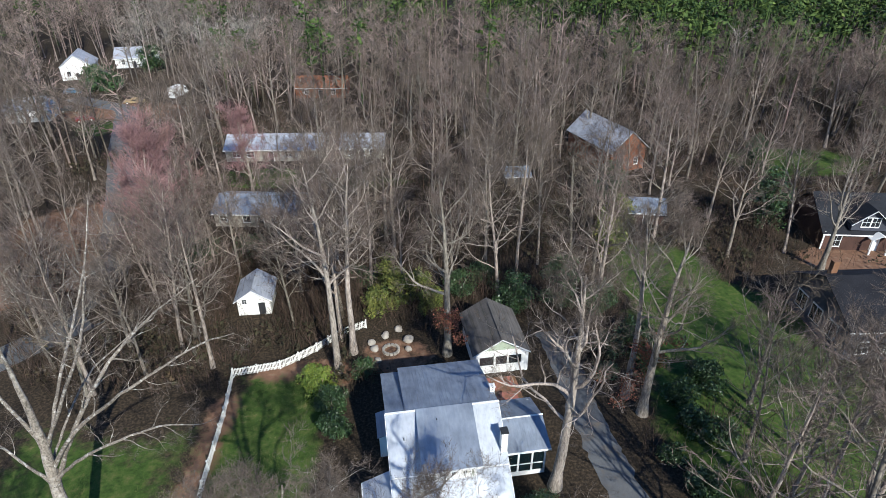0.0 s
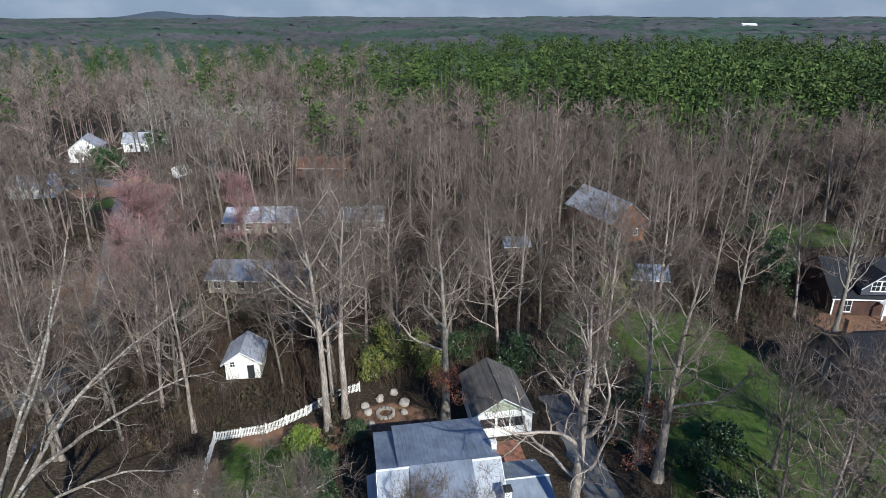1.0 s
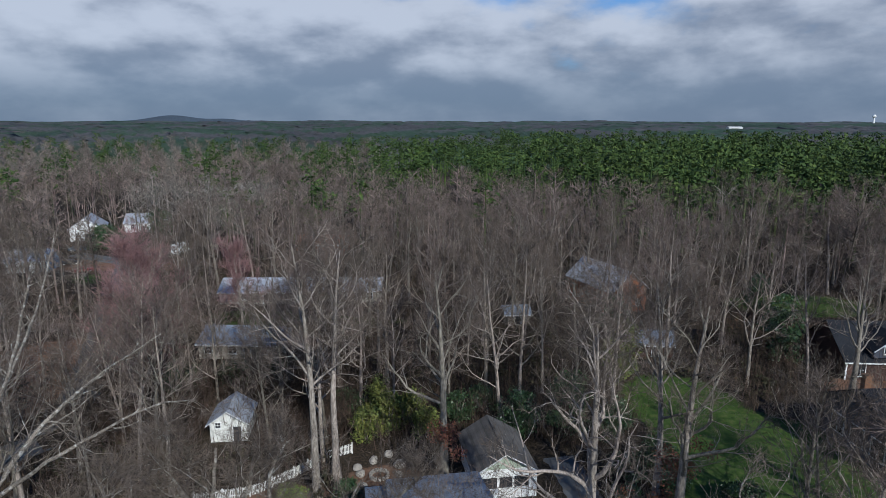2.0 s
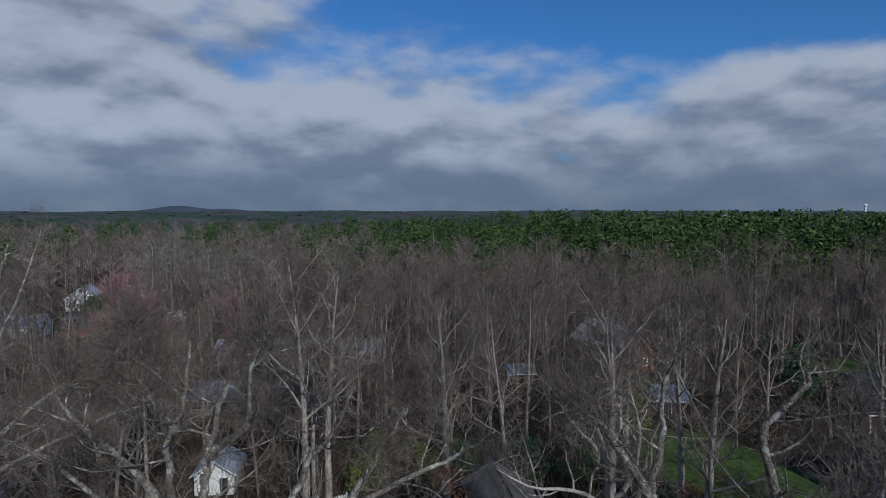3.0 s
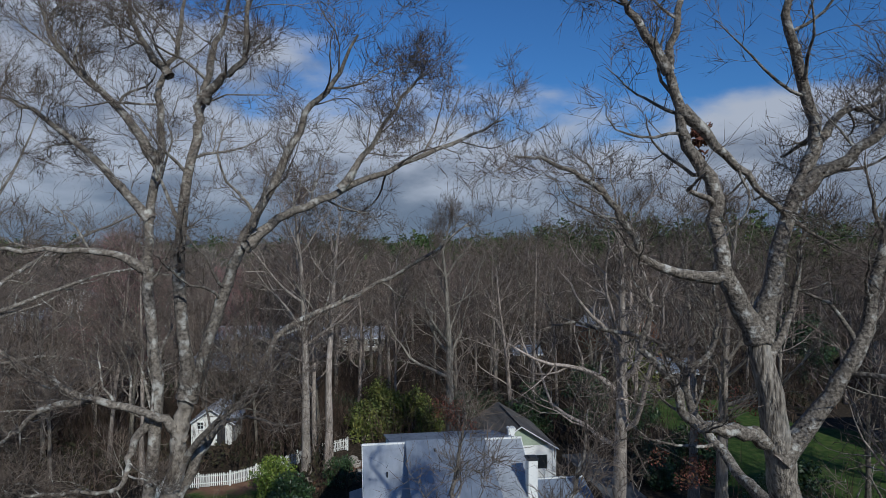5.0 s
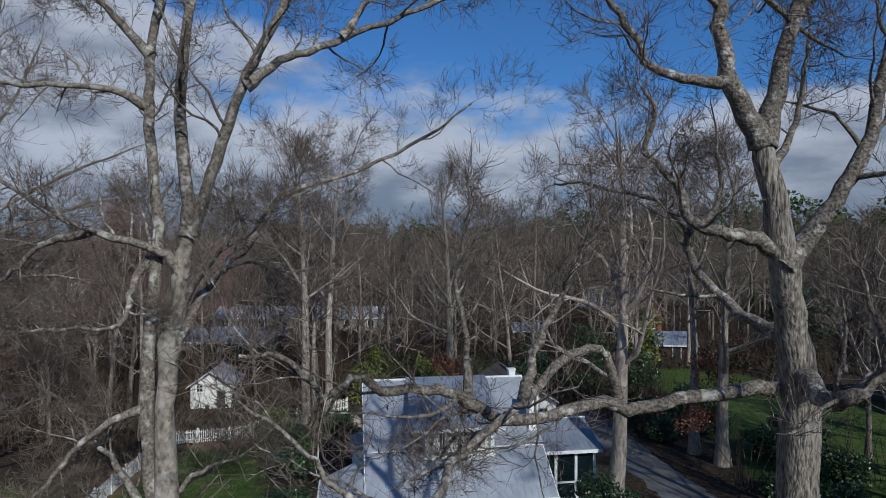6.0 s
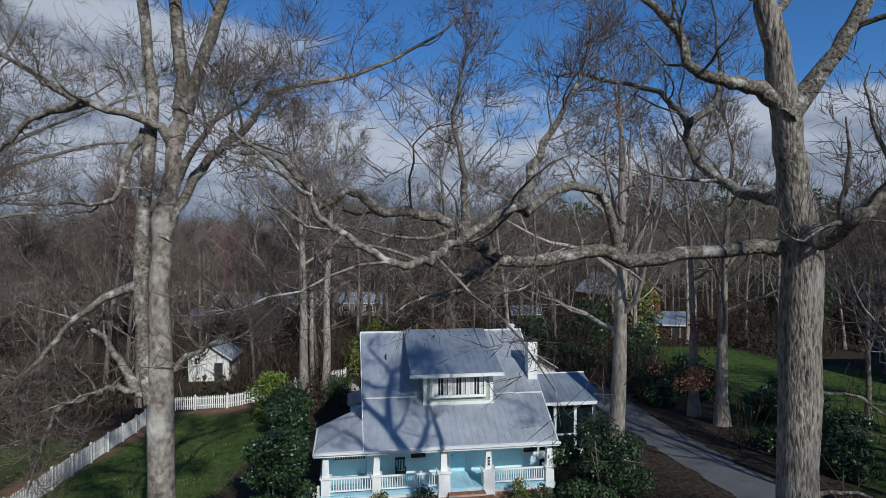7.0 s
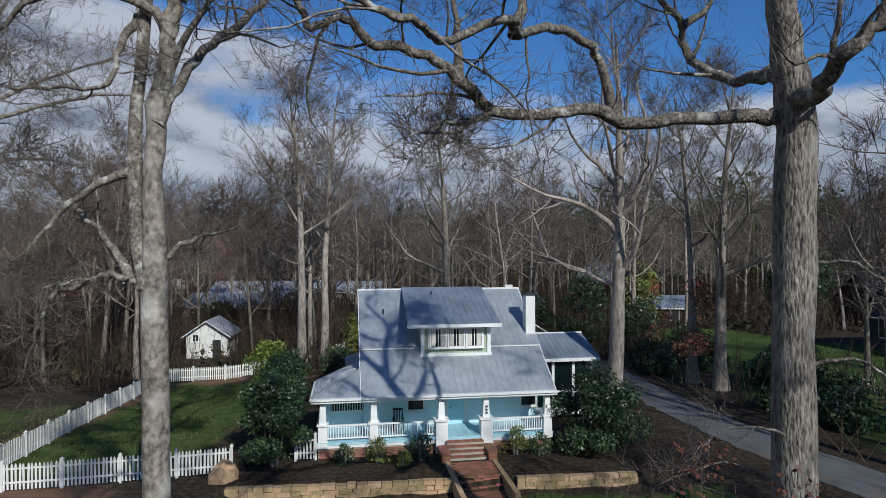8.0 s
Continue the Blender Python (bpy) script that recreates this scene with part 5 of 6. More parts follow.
def canopy():
    """The woods beyond half a kilometre, to the horizon: a lumpy sheet of tree tops."""
    nr, na = 130, 260
    rad = np.geomspace(470, 4700, nr)
    ang = np.linspace(radians(38), radians(142), na)
    R, T = np.meshgrid(rad, ang, indexing="ij")
    X, Y = R * np.cos(T), R * np.sin(T)
    r = np.random.default_rng(3)
    X = X + r.uniform(-1, 1, X.shape) * R * 0.004
    Y = Y + r.uniform(-1, 1, X.shape) * R * 0.006
    Z = terrain(X, Y) + 13 + r.uniform(-3.5, 3.5, X.shape) + 4 * np.sin(X / 90) * np.sin(Y / 140)
    Z[0] = -2
    v = np.stack([X, Y, Z], -1).reshape(-1, 3)
    i = (np.arange(nr - 1)[:, None] * na + np.arange(na - 1)[None]).ravel()
    t = np.concatenate([np.stack([i, i + na, i + na + 1], 1), np.stack([i, i + na + 1, i + 1], 1)])
    tagged(new("far_canopy", tri_mesh("far_canopy", v, t, "canopy")), "tree tops of far woods out to the horizon", "woods", kind="stuff")


canopy()


# ---- undergrowth ----
def saplings():
    """Brown saplings and brush between the trees, too many to count."""
    r = np.random.default_rng(9)
    tb = Tubes()
    pts = []
    while len(pts) < 3600:
        y = r.uniform(30, 190)
        x = r.uniform(-1, 1) * (0.82 * y + 6)
        if is_clear(x, y, -1.0):
            pts.append((x, y, 0))
    while len(pts) < 4700:
        x, y = r.uniform(-50, -12), r.uniform(64, 88)
        if is_clear(x, y, -2.0) and not (-30 < x < -22 and 64 < y < 74):
            pts.append((x, y, 0))
    p = np.array(pts)
    j = np.repeat(np.arange(len(p)), 9)
    q = p[j] + r.normal(size=(len(j), 3)) * (0.7, 0.7, 0)
    q[:, 2] = r.uniform(-0.1, 0.6, len(j)) + terrain(q[:, 0], q[:, 1])
    d = r.normal(size=(len(j), 3)) * 0.28 + (0, 0, 1)
    d /= np.linalg.norm(d, axis=1)[:, None]
    L = r.uniform(1.2, 6.0, len(j)) * np.where(r.uniform(size=len(j)) < 0.2, 1.6, 1.0)
    tb.blades(q, d, L, np.full(len(j), 0.03), r)
    k = np.repeat(np.arange(len(j)), 3)
    q2 = q[k] + d[k] * (L[k] * r.uniform(0.3, 0.95, len(k)))[:, None]
    d2 = d[k] + r.normal(size=(len(k), 3)) * 0.6
    d2 /= np.linalg.norm(d2, axis=1)[:, None]
    tb.blades(q2, d2, r.uniform(0.4, 1.3, len(k)), np.full(len(k), 0.022), r)
    tagged(new("undergrowth", tb.mesh("undergrowth", "scrub")), "brown bare saplings and brush on the woodland floor", "undergrowth", kind="stuff")


saplings()


def low_brush():
    """Dark evergreen creepers and brush on the woodland floor."""
    r = np.random.default_rng(31)
    c = []
    while len(c) < 1500:
        y = r.uniform(52, 175)
        x = r.uniform(-1, 1) * (0.82 * y + 4)
        if is_clear(x, y, -0.5) and noise.noise(Vector((x * 0.05, y * 0.05, 3.0))) > -0.12:
            c.append((x, y, r.uniform(0.2, 1.5)))
    v, t = leaf_cloud(r, np.array(c), r.uniform(0.8, 2.0, len(c)), 26000, 0.3, 0.7)
    v[:, 2] = np.maximum(v[:, 2], 0.03) + terrain(v[:, 0], v[:, 1])
    tagged(new("low_brush", tri_mesh("low_brush", v, t, "brush")), "dark brush and creepers on the woodland floor", "undergrowth", kind="stuff")


def lawn_grass():
    """Blades of rough winter grass on the lawns nearest the walk."""
    r = np.random.default_rng(12)
    boxes = ((-23.2, -12.8, 29.8, 53.5, 18000), (3.0, 12.5, 19, 28.4, 7000), (-30, -24.5, 24, 46, 5000))
    tb = Tubes()
    for x0, x1, y0, y1, n in boxes:
        x, y = r.uniform(x0, x1, n), r.uniform(y0, y1, n)
        keep = np.sin(x * 1.3 + np.sin(y * 0.9) * 2) * np.sin(y * 1.1 + x * 0.4) > r.uniform(-1.2, 0.6, n)
        x, y = x[keep], y[keep]
        p = np.stack([x, y, terrain(x, y) - 0.01], 1)
        d = r.normal(size=p.shape) * 0.5 + (0, 0, 1)
        d /= np.linalg.norm(d, axis=1)[:, None]
        tb.blades(p, d, r.uniform(0.06, 0.2, len(p)), np.full(len(p), 0.022), r)
    tagged(new("lawn_grass", tb.mesh("lawn_grass", "grass")), "rough olive winter grass on the lawns", "grass", kind="stuff")


low_brush()
lawn_grass()


# ---- bushes ----
def bush(name, x, y, w, h, mat, count, size, label, seed, group="", flat=0.8, stems=4):
    r = np.random.default_rng(seed)
    e = thing(name, label, "bush" if h < 6 else "tree", pose(x, y, float(terrain(x, y))), group)
    n = 28
    az, q = r.uniform(0, 6.28, n), np.sqrt(r.uniform(0, 1, n))
    z = r.uniform(0.08, 0.86, n)
    wide = np.sin(np.clip(z * 0.9 + 0.18, 0, 1) * math.pi) ** 0.6
    c = np.stack([np.cos(az) * q * wide * w * 0.42, np.sin(az) * q * wide * w * 0.42, z * h], 1)
    v, t = leaf_cloud(r, c, r.uniform(0.14, 0.24, n) * w, count, size, flat)
    v[:, 2] = np.maximum(v[:, 2], 0.03)
    part("crown", tri_mesh("crown", v, t, mat), None, e)
    for k in range(stems):
        tb = Tubes()
        a = k * 6.28 / stems + r.uniform(-0.4, 0.4)
        tb.tube([(0.1 * math.cos(a), 0.1 * math.sin(a), -0.1), (0.12 * w * math.cos(a), 0.12 * w * math.sin(a), 0.4 * h), (0.2 * w * math.cos(a), 0.2 * w * math.sin(a), 0.75 * h)], [0.07, 0.05, 0.015], 5)
        part("stem", tb.mesh("stem", "bark_mid"), None, e)
    return e


bush("evergreen_bush", -8.5, 30.7, 4.4, 4.9, "leaf_dark", 13000, 0.10, "large dark glossy evergreen bush beside the porch", 1, "bushes beside the porch")
bush("evergreen_bush", 8.4, 33.0, 5.0, 4.8, "leaf_dark", 13000, 0.10, "large dark glossy evergreen bush beside the porch", 2, "bushes beside the porch")
bush("laurel_bush", -14.4, 51.4, 4.4, 3.8, "leaf_yellow", 4200, 0.12, "yellow-green laurel bush at the lawn's edge", 3, "laurels along the lawn")
bush("laurel_bush", -12.3, 48.3, 4.0, 3.3, "leaf_dark", 3200, 0.12, "dark green laurel bush at the lawn's edge", 4, "laurels along the lawn")
bush("laurel_bush", -11.6, 44.4, 3.8, 3.0, "leaf_dark", 3200, 0.12, "dark green laurel bush at the lawn's edge", 5, "laurels along the lawn")
bush("laurel_bush", -9.4, 53.6, 3.2, 2.6, "leaf_dark", 2600, 0.11, "dark green round bush behind the house", 6)
for k, (x, y, w, h) in enumerate(((-9.0, 66, 4, 4.5), (-6.5, 68.5, 4.5, 5.5), (-3.6, 69.5, 4.5, 5), (-7.8, 72, 4.5, 5.5), (-1.6, 66.5, 4, 4))):
    bush("bamboo_thicket", x, y, w, h, "leaf_bamboo", 2600, 0.17, "yellow-green bamboo thicket under bare trees", 20 + k, "bamboo behind the garden", 1.1)
for k, (x, y, w, h) in enumerate(((2.2, 70, 5, 4.5), (5.5, 73, 5, 4), (-12, 73, 5, 3.5), (20, 58, 4.5, 2.4), (24.5, 56, 4, 2.2), (18.8, 53.5, 3.4, 2.0), (26.5, 49, 4.5, 2.6), (29, 44, 4, 2.0), (23, 41.5, 3, 1.7))):
    bush("evergreen_shrub", x, y, w, h, "leaf_dark", 2200, 0.14, "dark evergreen shrub in leaf litter", 30 + k, "woodland shrubs")
for k, (x, y, w, h) in enumerate(((27.5, 85, 6, 10), (25, 80, 5, 8), (-37, 80, 6, 5), (-30, 81, 6, 4.5), (-24, 82, 5, 4), (54, 90, 7, 12), (30, 100, 6, 9), (62, 112, 6, 10))):
    bush("cedar_tree", x, y, w, h, "leaf_bamboo" if k < 2 else "leaf_dark", 2600, 0.26, "green cedar among bare trees", 50 + k, "cedars")
for k, (x, y, w, h) in enumerate(((9.5, 66, 5.5, 7.5), (15.5, 67, 6, 9), (20.5, 65, 5, 6), (24, 60, 5, 3.4), (30, 52, 5, 3.0), (26.5, 45, 4.5, 2.6), (24.5, 37.5, 4, 2.2))):
    bush("holly_bush", x, y, w, h, "leaf_dark", 3600, 0.16, "dense dark evergreen holly beside the driveway", 90 + k, "dark hollies")
for k, (x, y, w, h) in enumerate(((-98, 176, 11, 7), (-104, 182, 8, 6), (-92, 196, 9, 10), (-70, 200, 9, 12))):
    bush("evergreen_shrub", x, y, w, h, "leaf_dark", 2200, 0.35, "dark evergreen beside the far white house", 60 + k, "far evergreens")
for k, (u, v, s) in enumerate(((1.6, -0.9, 1.0), (3.4, -1.0, 1.3), (5.6, -0.9, 1.4), (10.6, -0.9, 1.5), (11.9, -1.1, 1.2), (4.6, -1.6, 0.8))):
    x, y = world_xy(u, v)
    bush("porch_shrub", x, y, s * 1.1, s * 1.05, "leaf_bamboo" if k % 2 else "leaf_dark", 700, 0.07, "small leafy shrub in the porch bed", 70 + k, "porch bed shrubs", stems=3)


def dry_leaves(tree, c, rad, count, seed, size=0.11):
    r = np.random.default_rng(seed)
    n = 9
    cs = np.array(c) + r.normal(size=(n, 3)) * rad * 0.5
    v, t = leaf_cloud(r, cs, np.full(n, rad * 0.5), count, size)
    part("dry_leaves", tri_mesh("dry_leaves", v, t, "leaf_brown"), None, tree, "withered red-brown leaves")


for ob in list(scene.collection.objects):
    if ob.name.startswith("forked_tree"):
        dry_leaves(ob, (0, -0.6, 5.0), 1.9, 1500, 1)
    if ob.name.startswith("drive_tree"):
        dry_leaves(ob, (-0.6, -1.0, 6.5), 2.0, 1300, 2)
        dry_leaves(ob, (0.4, -1.4, 3.6), 1.8, 900, 3)
    if ob.name.startswith("oak_tree"):
        dry_leaves(ob, (-2.2, -0.9, 6.0), 1.1, 420, 4, 0.075)
        dry_leaves(ob, (-0.2, -0.7, 5.0), 0.9, 320, 5, 0.075)
        dry_leaves(ob, (-2.25, -0.4, 24.3), 0.28, 260, 6, 0.07)


# ---- picket fence ----
def picket_fence(label, line, group="picket fences"):
    f = thing("picket_fence", label, "fence", group=group)
    pk = Geo()
    w, h = 0.045, 1.28
    outline = [(-w, 0.08), (w, 0.08), (w, h - 0.09), (0, h), (-w, h - 0.09)]
    pk.poly([(x, -0.011, z) for x, z in outline]), pk.poly([(x, 0.011, z) for x, z in outline][::-1])
    for k in range(5):
        (x0, z0), (x1, z1) = outline[k], outline[(k + 1) % 5]
        pk.poly([(x0, 0.011, z0), (x1, 0.011, z1), (x1, -0.011, z1), (x0, -0.011, z0)])
    picket = pk.mesh("picket", "white_dull")
    post = Geo().box(-0.06, -0.06, -0.1, 0.06, 0.06, 1.32).box(-0.085, -0.085, 1.32, 0.085, 0.085, 1.36).box(-0.06, -0.06, 1.36, 0.06, 0.06, 1.44, top=0.2).mesh("post", "white_dull")
    r = random.Random(len(line))
    for (x0, y0), (x1, y1) in zip(line, line[1:]):
        L, a = math.hypot(x1 - x0, y1 - y0), math.degrees(math.atan2(y1 - y0, x1 - x0))
        bays = max(1, round(L / 2.4))
        for b in range(bays + 1):
            s = b / bays
            part("post", post, None, f, m=pose(x0 + (x1 - x0) * s, y0 + (y1 - y0) * s, float(terrain(x0 + (x1 - x0) * s, y0 + (y1 - y0) * s)), r.uniform(-1, 1), r.uniform(-1, 1), a))
        for z in (0.35, 0.98):
            for b in range(bays):
                p, q = (Vector((x0 + (x1 - x0) * c / bays, y0 + (y1 - y0) * c / bays, 0)) for c in (b, b + 1))
                p.z, q.z = (float(terrain(v.x, v.y)) + z + 0.04 for v in (p, q))
                back = Vector((-(y1 - y0), x1 - x0, 0)).normalized() * 0.03
                part("rail", Geo().bar(p + back, q + back, 0.036, 0.08), "white_dull", f)
        n = round(L / 0.165)
        for k in range(n):
            s = (k + 0.5) / n
            part("picket", picket, None, f, m=pose(x0 + (x1 - x0) * s, y0 + (y1 - y0) * s, float(terrain(x0 + (x1 - x0) * s, y0 + (y1 - y0) * s)) + r.uniform(-0.015, 0.015), 0, r.uniform(-1.5, 1.5), a))
    return f


picket_fence("white picket fence in front of the lawn", [(-28.0, 26.3), (-20.07, 27.75), (-10.3, 29.7)])
picket_fence("white picket fence in front of the lawn", [(-7.6, 31.4), (-6.6, 31.6)])
picket_fence("white picket fence along the side lawn", [(-22.3, 30.7), (-23.3, 38), (-24.3, 48), (-25.3, 54.4)])
picket_fence("white picket fence behind the lawn", [(-25.3, 54.6), (-20.0, 56.0), (-16.0, 58.8), (-13.4, 61.3), (-10.2, 62.8)])



# ---- garden walls, path, patio ----
def stone_wall(line, label):
    w = thing("stone_wall", label, "wall", group="garden walls")
    r = random.Random(7)
    for (x0, y0), (x1, y1) in zip(line, line[1:]):
        L, a = math.hypot(x1 - x0, y1 - y0), math.degrees(math.atan2(y1 - y0, x1 - x0))
        for c in range(3):
            s = -0.2 * (c % 2)
            while s < L:
                n = r.uniform(0.38, 0.75)
                i0, i1 = max(s, 0), min(s + n - 0.02, L)
                if i1 - i0 > 0.1:
                    d = r.uniform(-0.03, 0.03)
                    g = Geo().box(i0, -0.17 + d, -0.6 + c * 0.22, i1, 0.17 + d, -0.6 + c * 0.22 + 0.213, top=0.985)
                    part("stone", g, "stone", w, m=pose(x0, y0, 0, 0, r.uniform(-0.6, 0.6), a))
                s += n
    return w


stone_wall([(-9.9, 27.75), (-4, 28.3), (0.62, 28.8)], "low tan stone retaining wall below the flower bed")
stone_wall([(3.5, 29.1), (6, 29.3), (9.4, 29.7)], "low tan stone retaining wall below the flower bed")


def brick_path():
    p = thing("brick_path", "red brick garden path leading to the porch steps", "path", HOUSE, kind="structure")
    r = random.Random(2)
    shared = [Geo().box(-0.195, -0.095, -0.04, 0.195, 0.095, 0.035 + 0.006 * k, top=0.985).mesh("brick", "brick") for k in range(3)]
    for i in range(40):
        for j in range(5):
            u, v = 7.15 + 0.405 * j + (0.2 if i % 2 else 0.0), -1.75 - 0.205 * i
            x, y = world_xy(u, v)
            part("brick", shared[r.randrange(3)], None, p, m=pose(u, v, float(terrain(x, y)) + 0.0, r.uniform(-1, 1), r.uniform(-1, 1), r.uniform(-1, 1)))
    for u in (6.8, 9.25):
        k = part("edging", Geo().box(u - 0.12, -6.2, -0.75, u + 0.12, -1.7, 0.1), "stone", p)
    return p


brick_path()


def patio():
    p = thing("patio", "red brick patio between house and garage", "patio", HOUSE, kind="structure")
    r = random.Random(3)
    shared = Geo().box(-0.245, -0.245, -0.04, 0.245, 0.245, 0.05, top=0.98).mesh("brick", "brick")
    for i in range(10):
        for j in range(12):
            part("brick", shared, None, p, m=pose(13.6 + 0.5 * i, 13.6 + 0.5 * j, r.uniform(-0.006, 0.006), 0, 0, r.choice((0, 90, 180, 270))))
    return p


patio()


def boulder(x, y, s, seed, name="boulder", label="rough grey garden boulder", group="boulders", mat="stone", h=0.7):
    r = random.Random(seed)
    bm = bmesh.new()
    bmesh.ops.create_icosphere(bm, subdivisions=2, radius=0.5 * s)
    for v in bm.verts:
        v.co *= 1 + 0.5 * (noise.noise(v.co * 1.7 / s + Vector((seed, 0, 0))))
        v.co.z = max(v.co.z * h + 0.2 * s, -0.03)
    me = bpy.data.meshes.new(name)
    bm.to_mesh(me)
    bm.free()
    me.materials.append(M[mat])
    ob = new(name, me)
    ob.matrix_basis = pose(x, y, 0, 0, 0, r.uniform(0, 360))
    return tagged(ob, label, "stone", group)


pit = thing("fire_pit", "round stone fire pit on bare ground", "fire pit", pose(-6.6, 58.2, 0))
for k in range(13):
    a = k * 6.283 / 13
    part("stone", Geo().box(-0.19, -0.15, -0.02, 0.19, 0.15, 0.34, top=0.88), "mortar", pit, m=pose(0.95 * math.cos(a), 0.95 * math.sin(a), 0, 0, 0, math.degrees(a) + 90))
for k, (x, y, s) in enumerate(((-9.2, 59.6, 1.0), (-8.6, 58.4, 1.1), (-7.6, 61.0, 1.1), (-4.6, 60.2, 1.3), (-4.5, 58.4, 0.9), (-8.0, 56.2, 0.9), (-6.0, 62.3, 1.0), (-10.4, 28.9, 1.3))):
    boulder(x, y, s, k, mat="mortar" if k < 7 else "stone", h=0.7 if k < 7 else 1.2)


# ---- porch furniture ----
def rocking_chair(u, v, turn):
    x, y = world_xy(u, v)
    c = thing("rocking_chair", "dark wooden rocking chair on the porch", "chair", pose(x, y, 0.868, 0, 0, turn), "porch chairs")
    part("seat", Geo().box(-0.27, -0.25, 0.40, 0.27, 0.27, 0.44), "dark", c)
    bk = part("backrest", Geo().bar((-0.26, 0.26, 0.1), (-0.26, 0.42, 1.12), 0.045).bar((0.26, 0.26, 0.1), (0.26, 0.42, 1.12), 0.045).box(-0.26, 0.37, 1.02, 0.26, 0.43, 1.14), "dark", c)
    for k in range(5):
        part("slat", Geo().bar((-0.18 + 0.09 * k, 0.28, 0.46), (-0.18 + 0.09 * k, 0.40, 1.04), 0.05, 0.015), "dark", bk)
    for s in (-0.26, 0.26):
        part("arm", Geo().box(s - 0.05, -0.28, 0.62, s + 0.05, 0.34, 0.65), "dark", c)
        part("leg", Geo().box(s - 0.022, -0.24, 0.05, s + 0.022, -0.2, 0.62), "dark", c)
        rk = Geo()
        for k in range(6):
            a0, a1 = -0.5 + k * 0.17, -0.5 + (k + 1) * 0.17
            rk.bar((s, a0, 0.02 + 0.35 * a0 * a0), (s, a1, 0.02 + 0.35 * a1 * a1), 0.035)
        part("rocker", rk, "dark", c)
    return c


rocking_chair(4.6, 1.5, 8)


# ---- neighbouring buildings ----
def building(name, label, x, y, rot, w, d, wall_h, ridge_h, wall, roof, gable_front=False, windows=(), door=None, trim="white", over=0.4, chimney=None, category="house", rows=0):
    """A gabled building; its front faces -y before turning, its middle is at x = 0 and its front at y = 0."""
    e = thing(name, label, category, pose(x, y, float(terrain(x, y)), 0, 0, rot))
    t = 0.16
    for q in ((-w / 2, 0, w / 2, t), (-w / 2, d - t, w / 2, d), (-w / 2, t, -w / 2 + t, d - t), (w / 2 - t, t, w / 2, d - t)):
        part("wall", Geo().box(q[0], q[1], -0.1, q[2], q[3], wall_h), wall, e)
    if gable_front:
        for yy, flip in ((0.0, 1), (d - t, 0)):
            part("gable", Geo().poly([(-w / 2, yy, wall_h), (w / 2, yy, wall_h), (0, yy, ridge_h - 0.1)]).poly([(-w / 2, yy + t, wall_h), (0, yy + t, ridge_h - 0.1), (w / 2, yy + t, wall_h)])
                 .poly([(-w / 2, yy, wall_h), (0, yy, ridge_h - 0.1), (0, yy + t, ridge_h - 0.1), (-w / 2, yy + t, wall_h)]).poly([(w / 2, yy, wall_h), (w / 2, yy + t, wall_h), (0, yy + t, ridge_h - 0.1), (0, yy, ridge_h - 0.1)]), wall, e)
        k = (ridge_h - wall_h) / (w / 2)
        lo = wall_h - over * k
        rf = part("roof", Geo().slab([(-w / 2 - over, -over, lo), (0, -over, ridge_h), (0, d + over, ridge_h), (-w / 2 - over, d + over, lo)], 0.14), roof, e)
        part("roof", Geo().slab([(0, -over, ridge_h), (w / 2 + over, -over, lo), (w / 2 + over, d + over, lo), (0, d + over, ridge_h)], 0.14), roof, e)
        for s in (-1, 1):
            part("barge_board", Geo().bar((s * (w / 2 + over), -over - 0.03, lo - 0.1), (0, -over - 0.03, ridge_h - 0.08), 0.22, 0.06), trim, rf)
    else:
        for xx in (-w / 2, w / 2 - t):
            part("gable", Geo().poly([(xx, 0, wall_h), (xx, d / 2, ridge_h - 0.1), (xx, d, wall_h)]).poly([(xx + t, 0, wall_h), (xx + t, d, wall_h), (xx + t, d / 2, ridge_h - 0.1)])
                 .poly([(xx, 0, wall_h), (xx + t, 0, wall_h), (xx + t, d / 2, ridge_h - 0.1), (xx, d / 2, ridge_h - 0.1)]).poly([(xx, d, wall_h), (xx, d / 2, ridge_h - 0.1), (xx + t, d / 2, ridge_h - 0.1), (xx + t, d, wall_h)]), wall, e)
        k = (ridge_h - wall_h) / (d / 2)
        lo = wall_h - over * k
        rf = part("roof", Geo().slab([(-w / 2 - over, -over, lo), (w / 2 + over, -over, lo), (w / 2 + over, d / 2, ridge_h), (-w / 2 - over, d / 2, ridge_h)], 0.14), roof, e)
        part("roof", Geo().slab([(w / 2 + over, d + over, lo), (-w / 2 - over, d + over, lo), (-w / 2 - over, d / 2, ridge_h), (w / 2 + over, d / 2, ridge_h)], 0.14), roof, e)
        part("fascia", Geo().box(-w / 2 - over, -over - 0.06, lo - 0.2, w / 2 + over, -over, lo + 0.0), trim, rf)
    for wx, wz, ww, wh in windows:
        window(e, wx, 0, wz, ww, wh, mat=trim, cols=2, rows=2)
    if door:
        dx, dw, dh, dm = door
        dd = part("door", Geo().box(dx, -0.05, 0.05, dx + dw, 0.0, dh), dm, e)
        part("door_frame", Geo().box(dx - 0.1, -0.07, 0.05, dx, 0.01, dh + 0.1).box(dx + dw, -0.07, 0.05, dx + dw + 0.1, 0.01, dh + 0.1).box(dx, -0.07, dh, dx + dw, 0.01, dh + 0.1), trim, dd)
    if chimney:
        cx, cy, cz, cm = chimney
        part("chimney", Geo().box(cx, cy, wall_h * 0.6, cx + 0.8, cy + 0.7, cz).box(cx - 0.06, cy - 0.06, cz, cx + 0.86, cy + 0.76, cz + 0.15), cm, e)
    return e


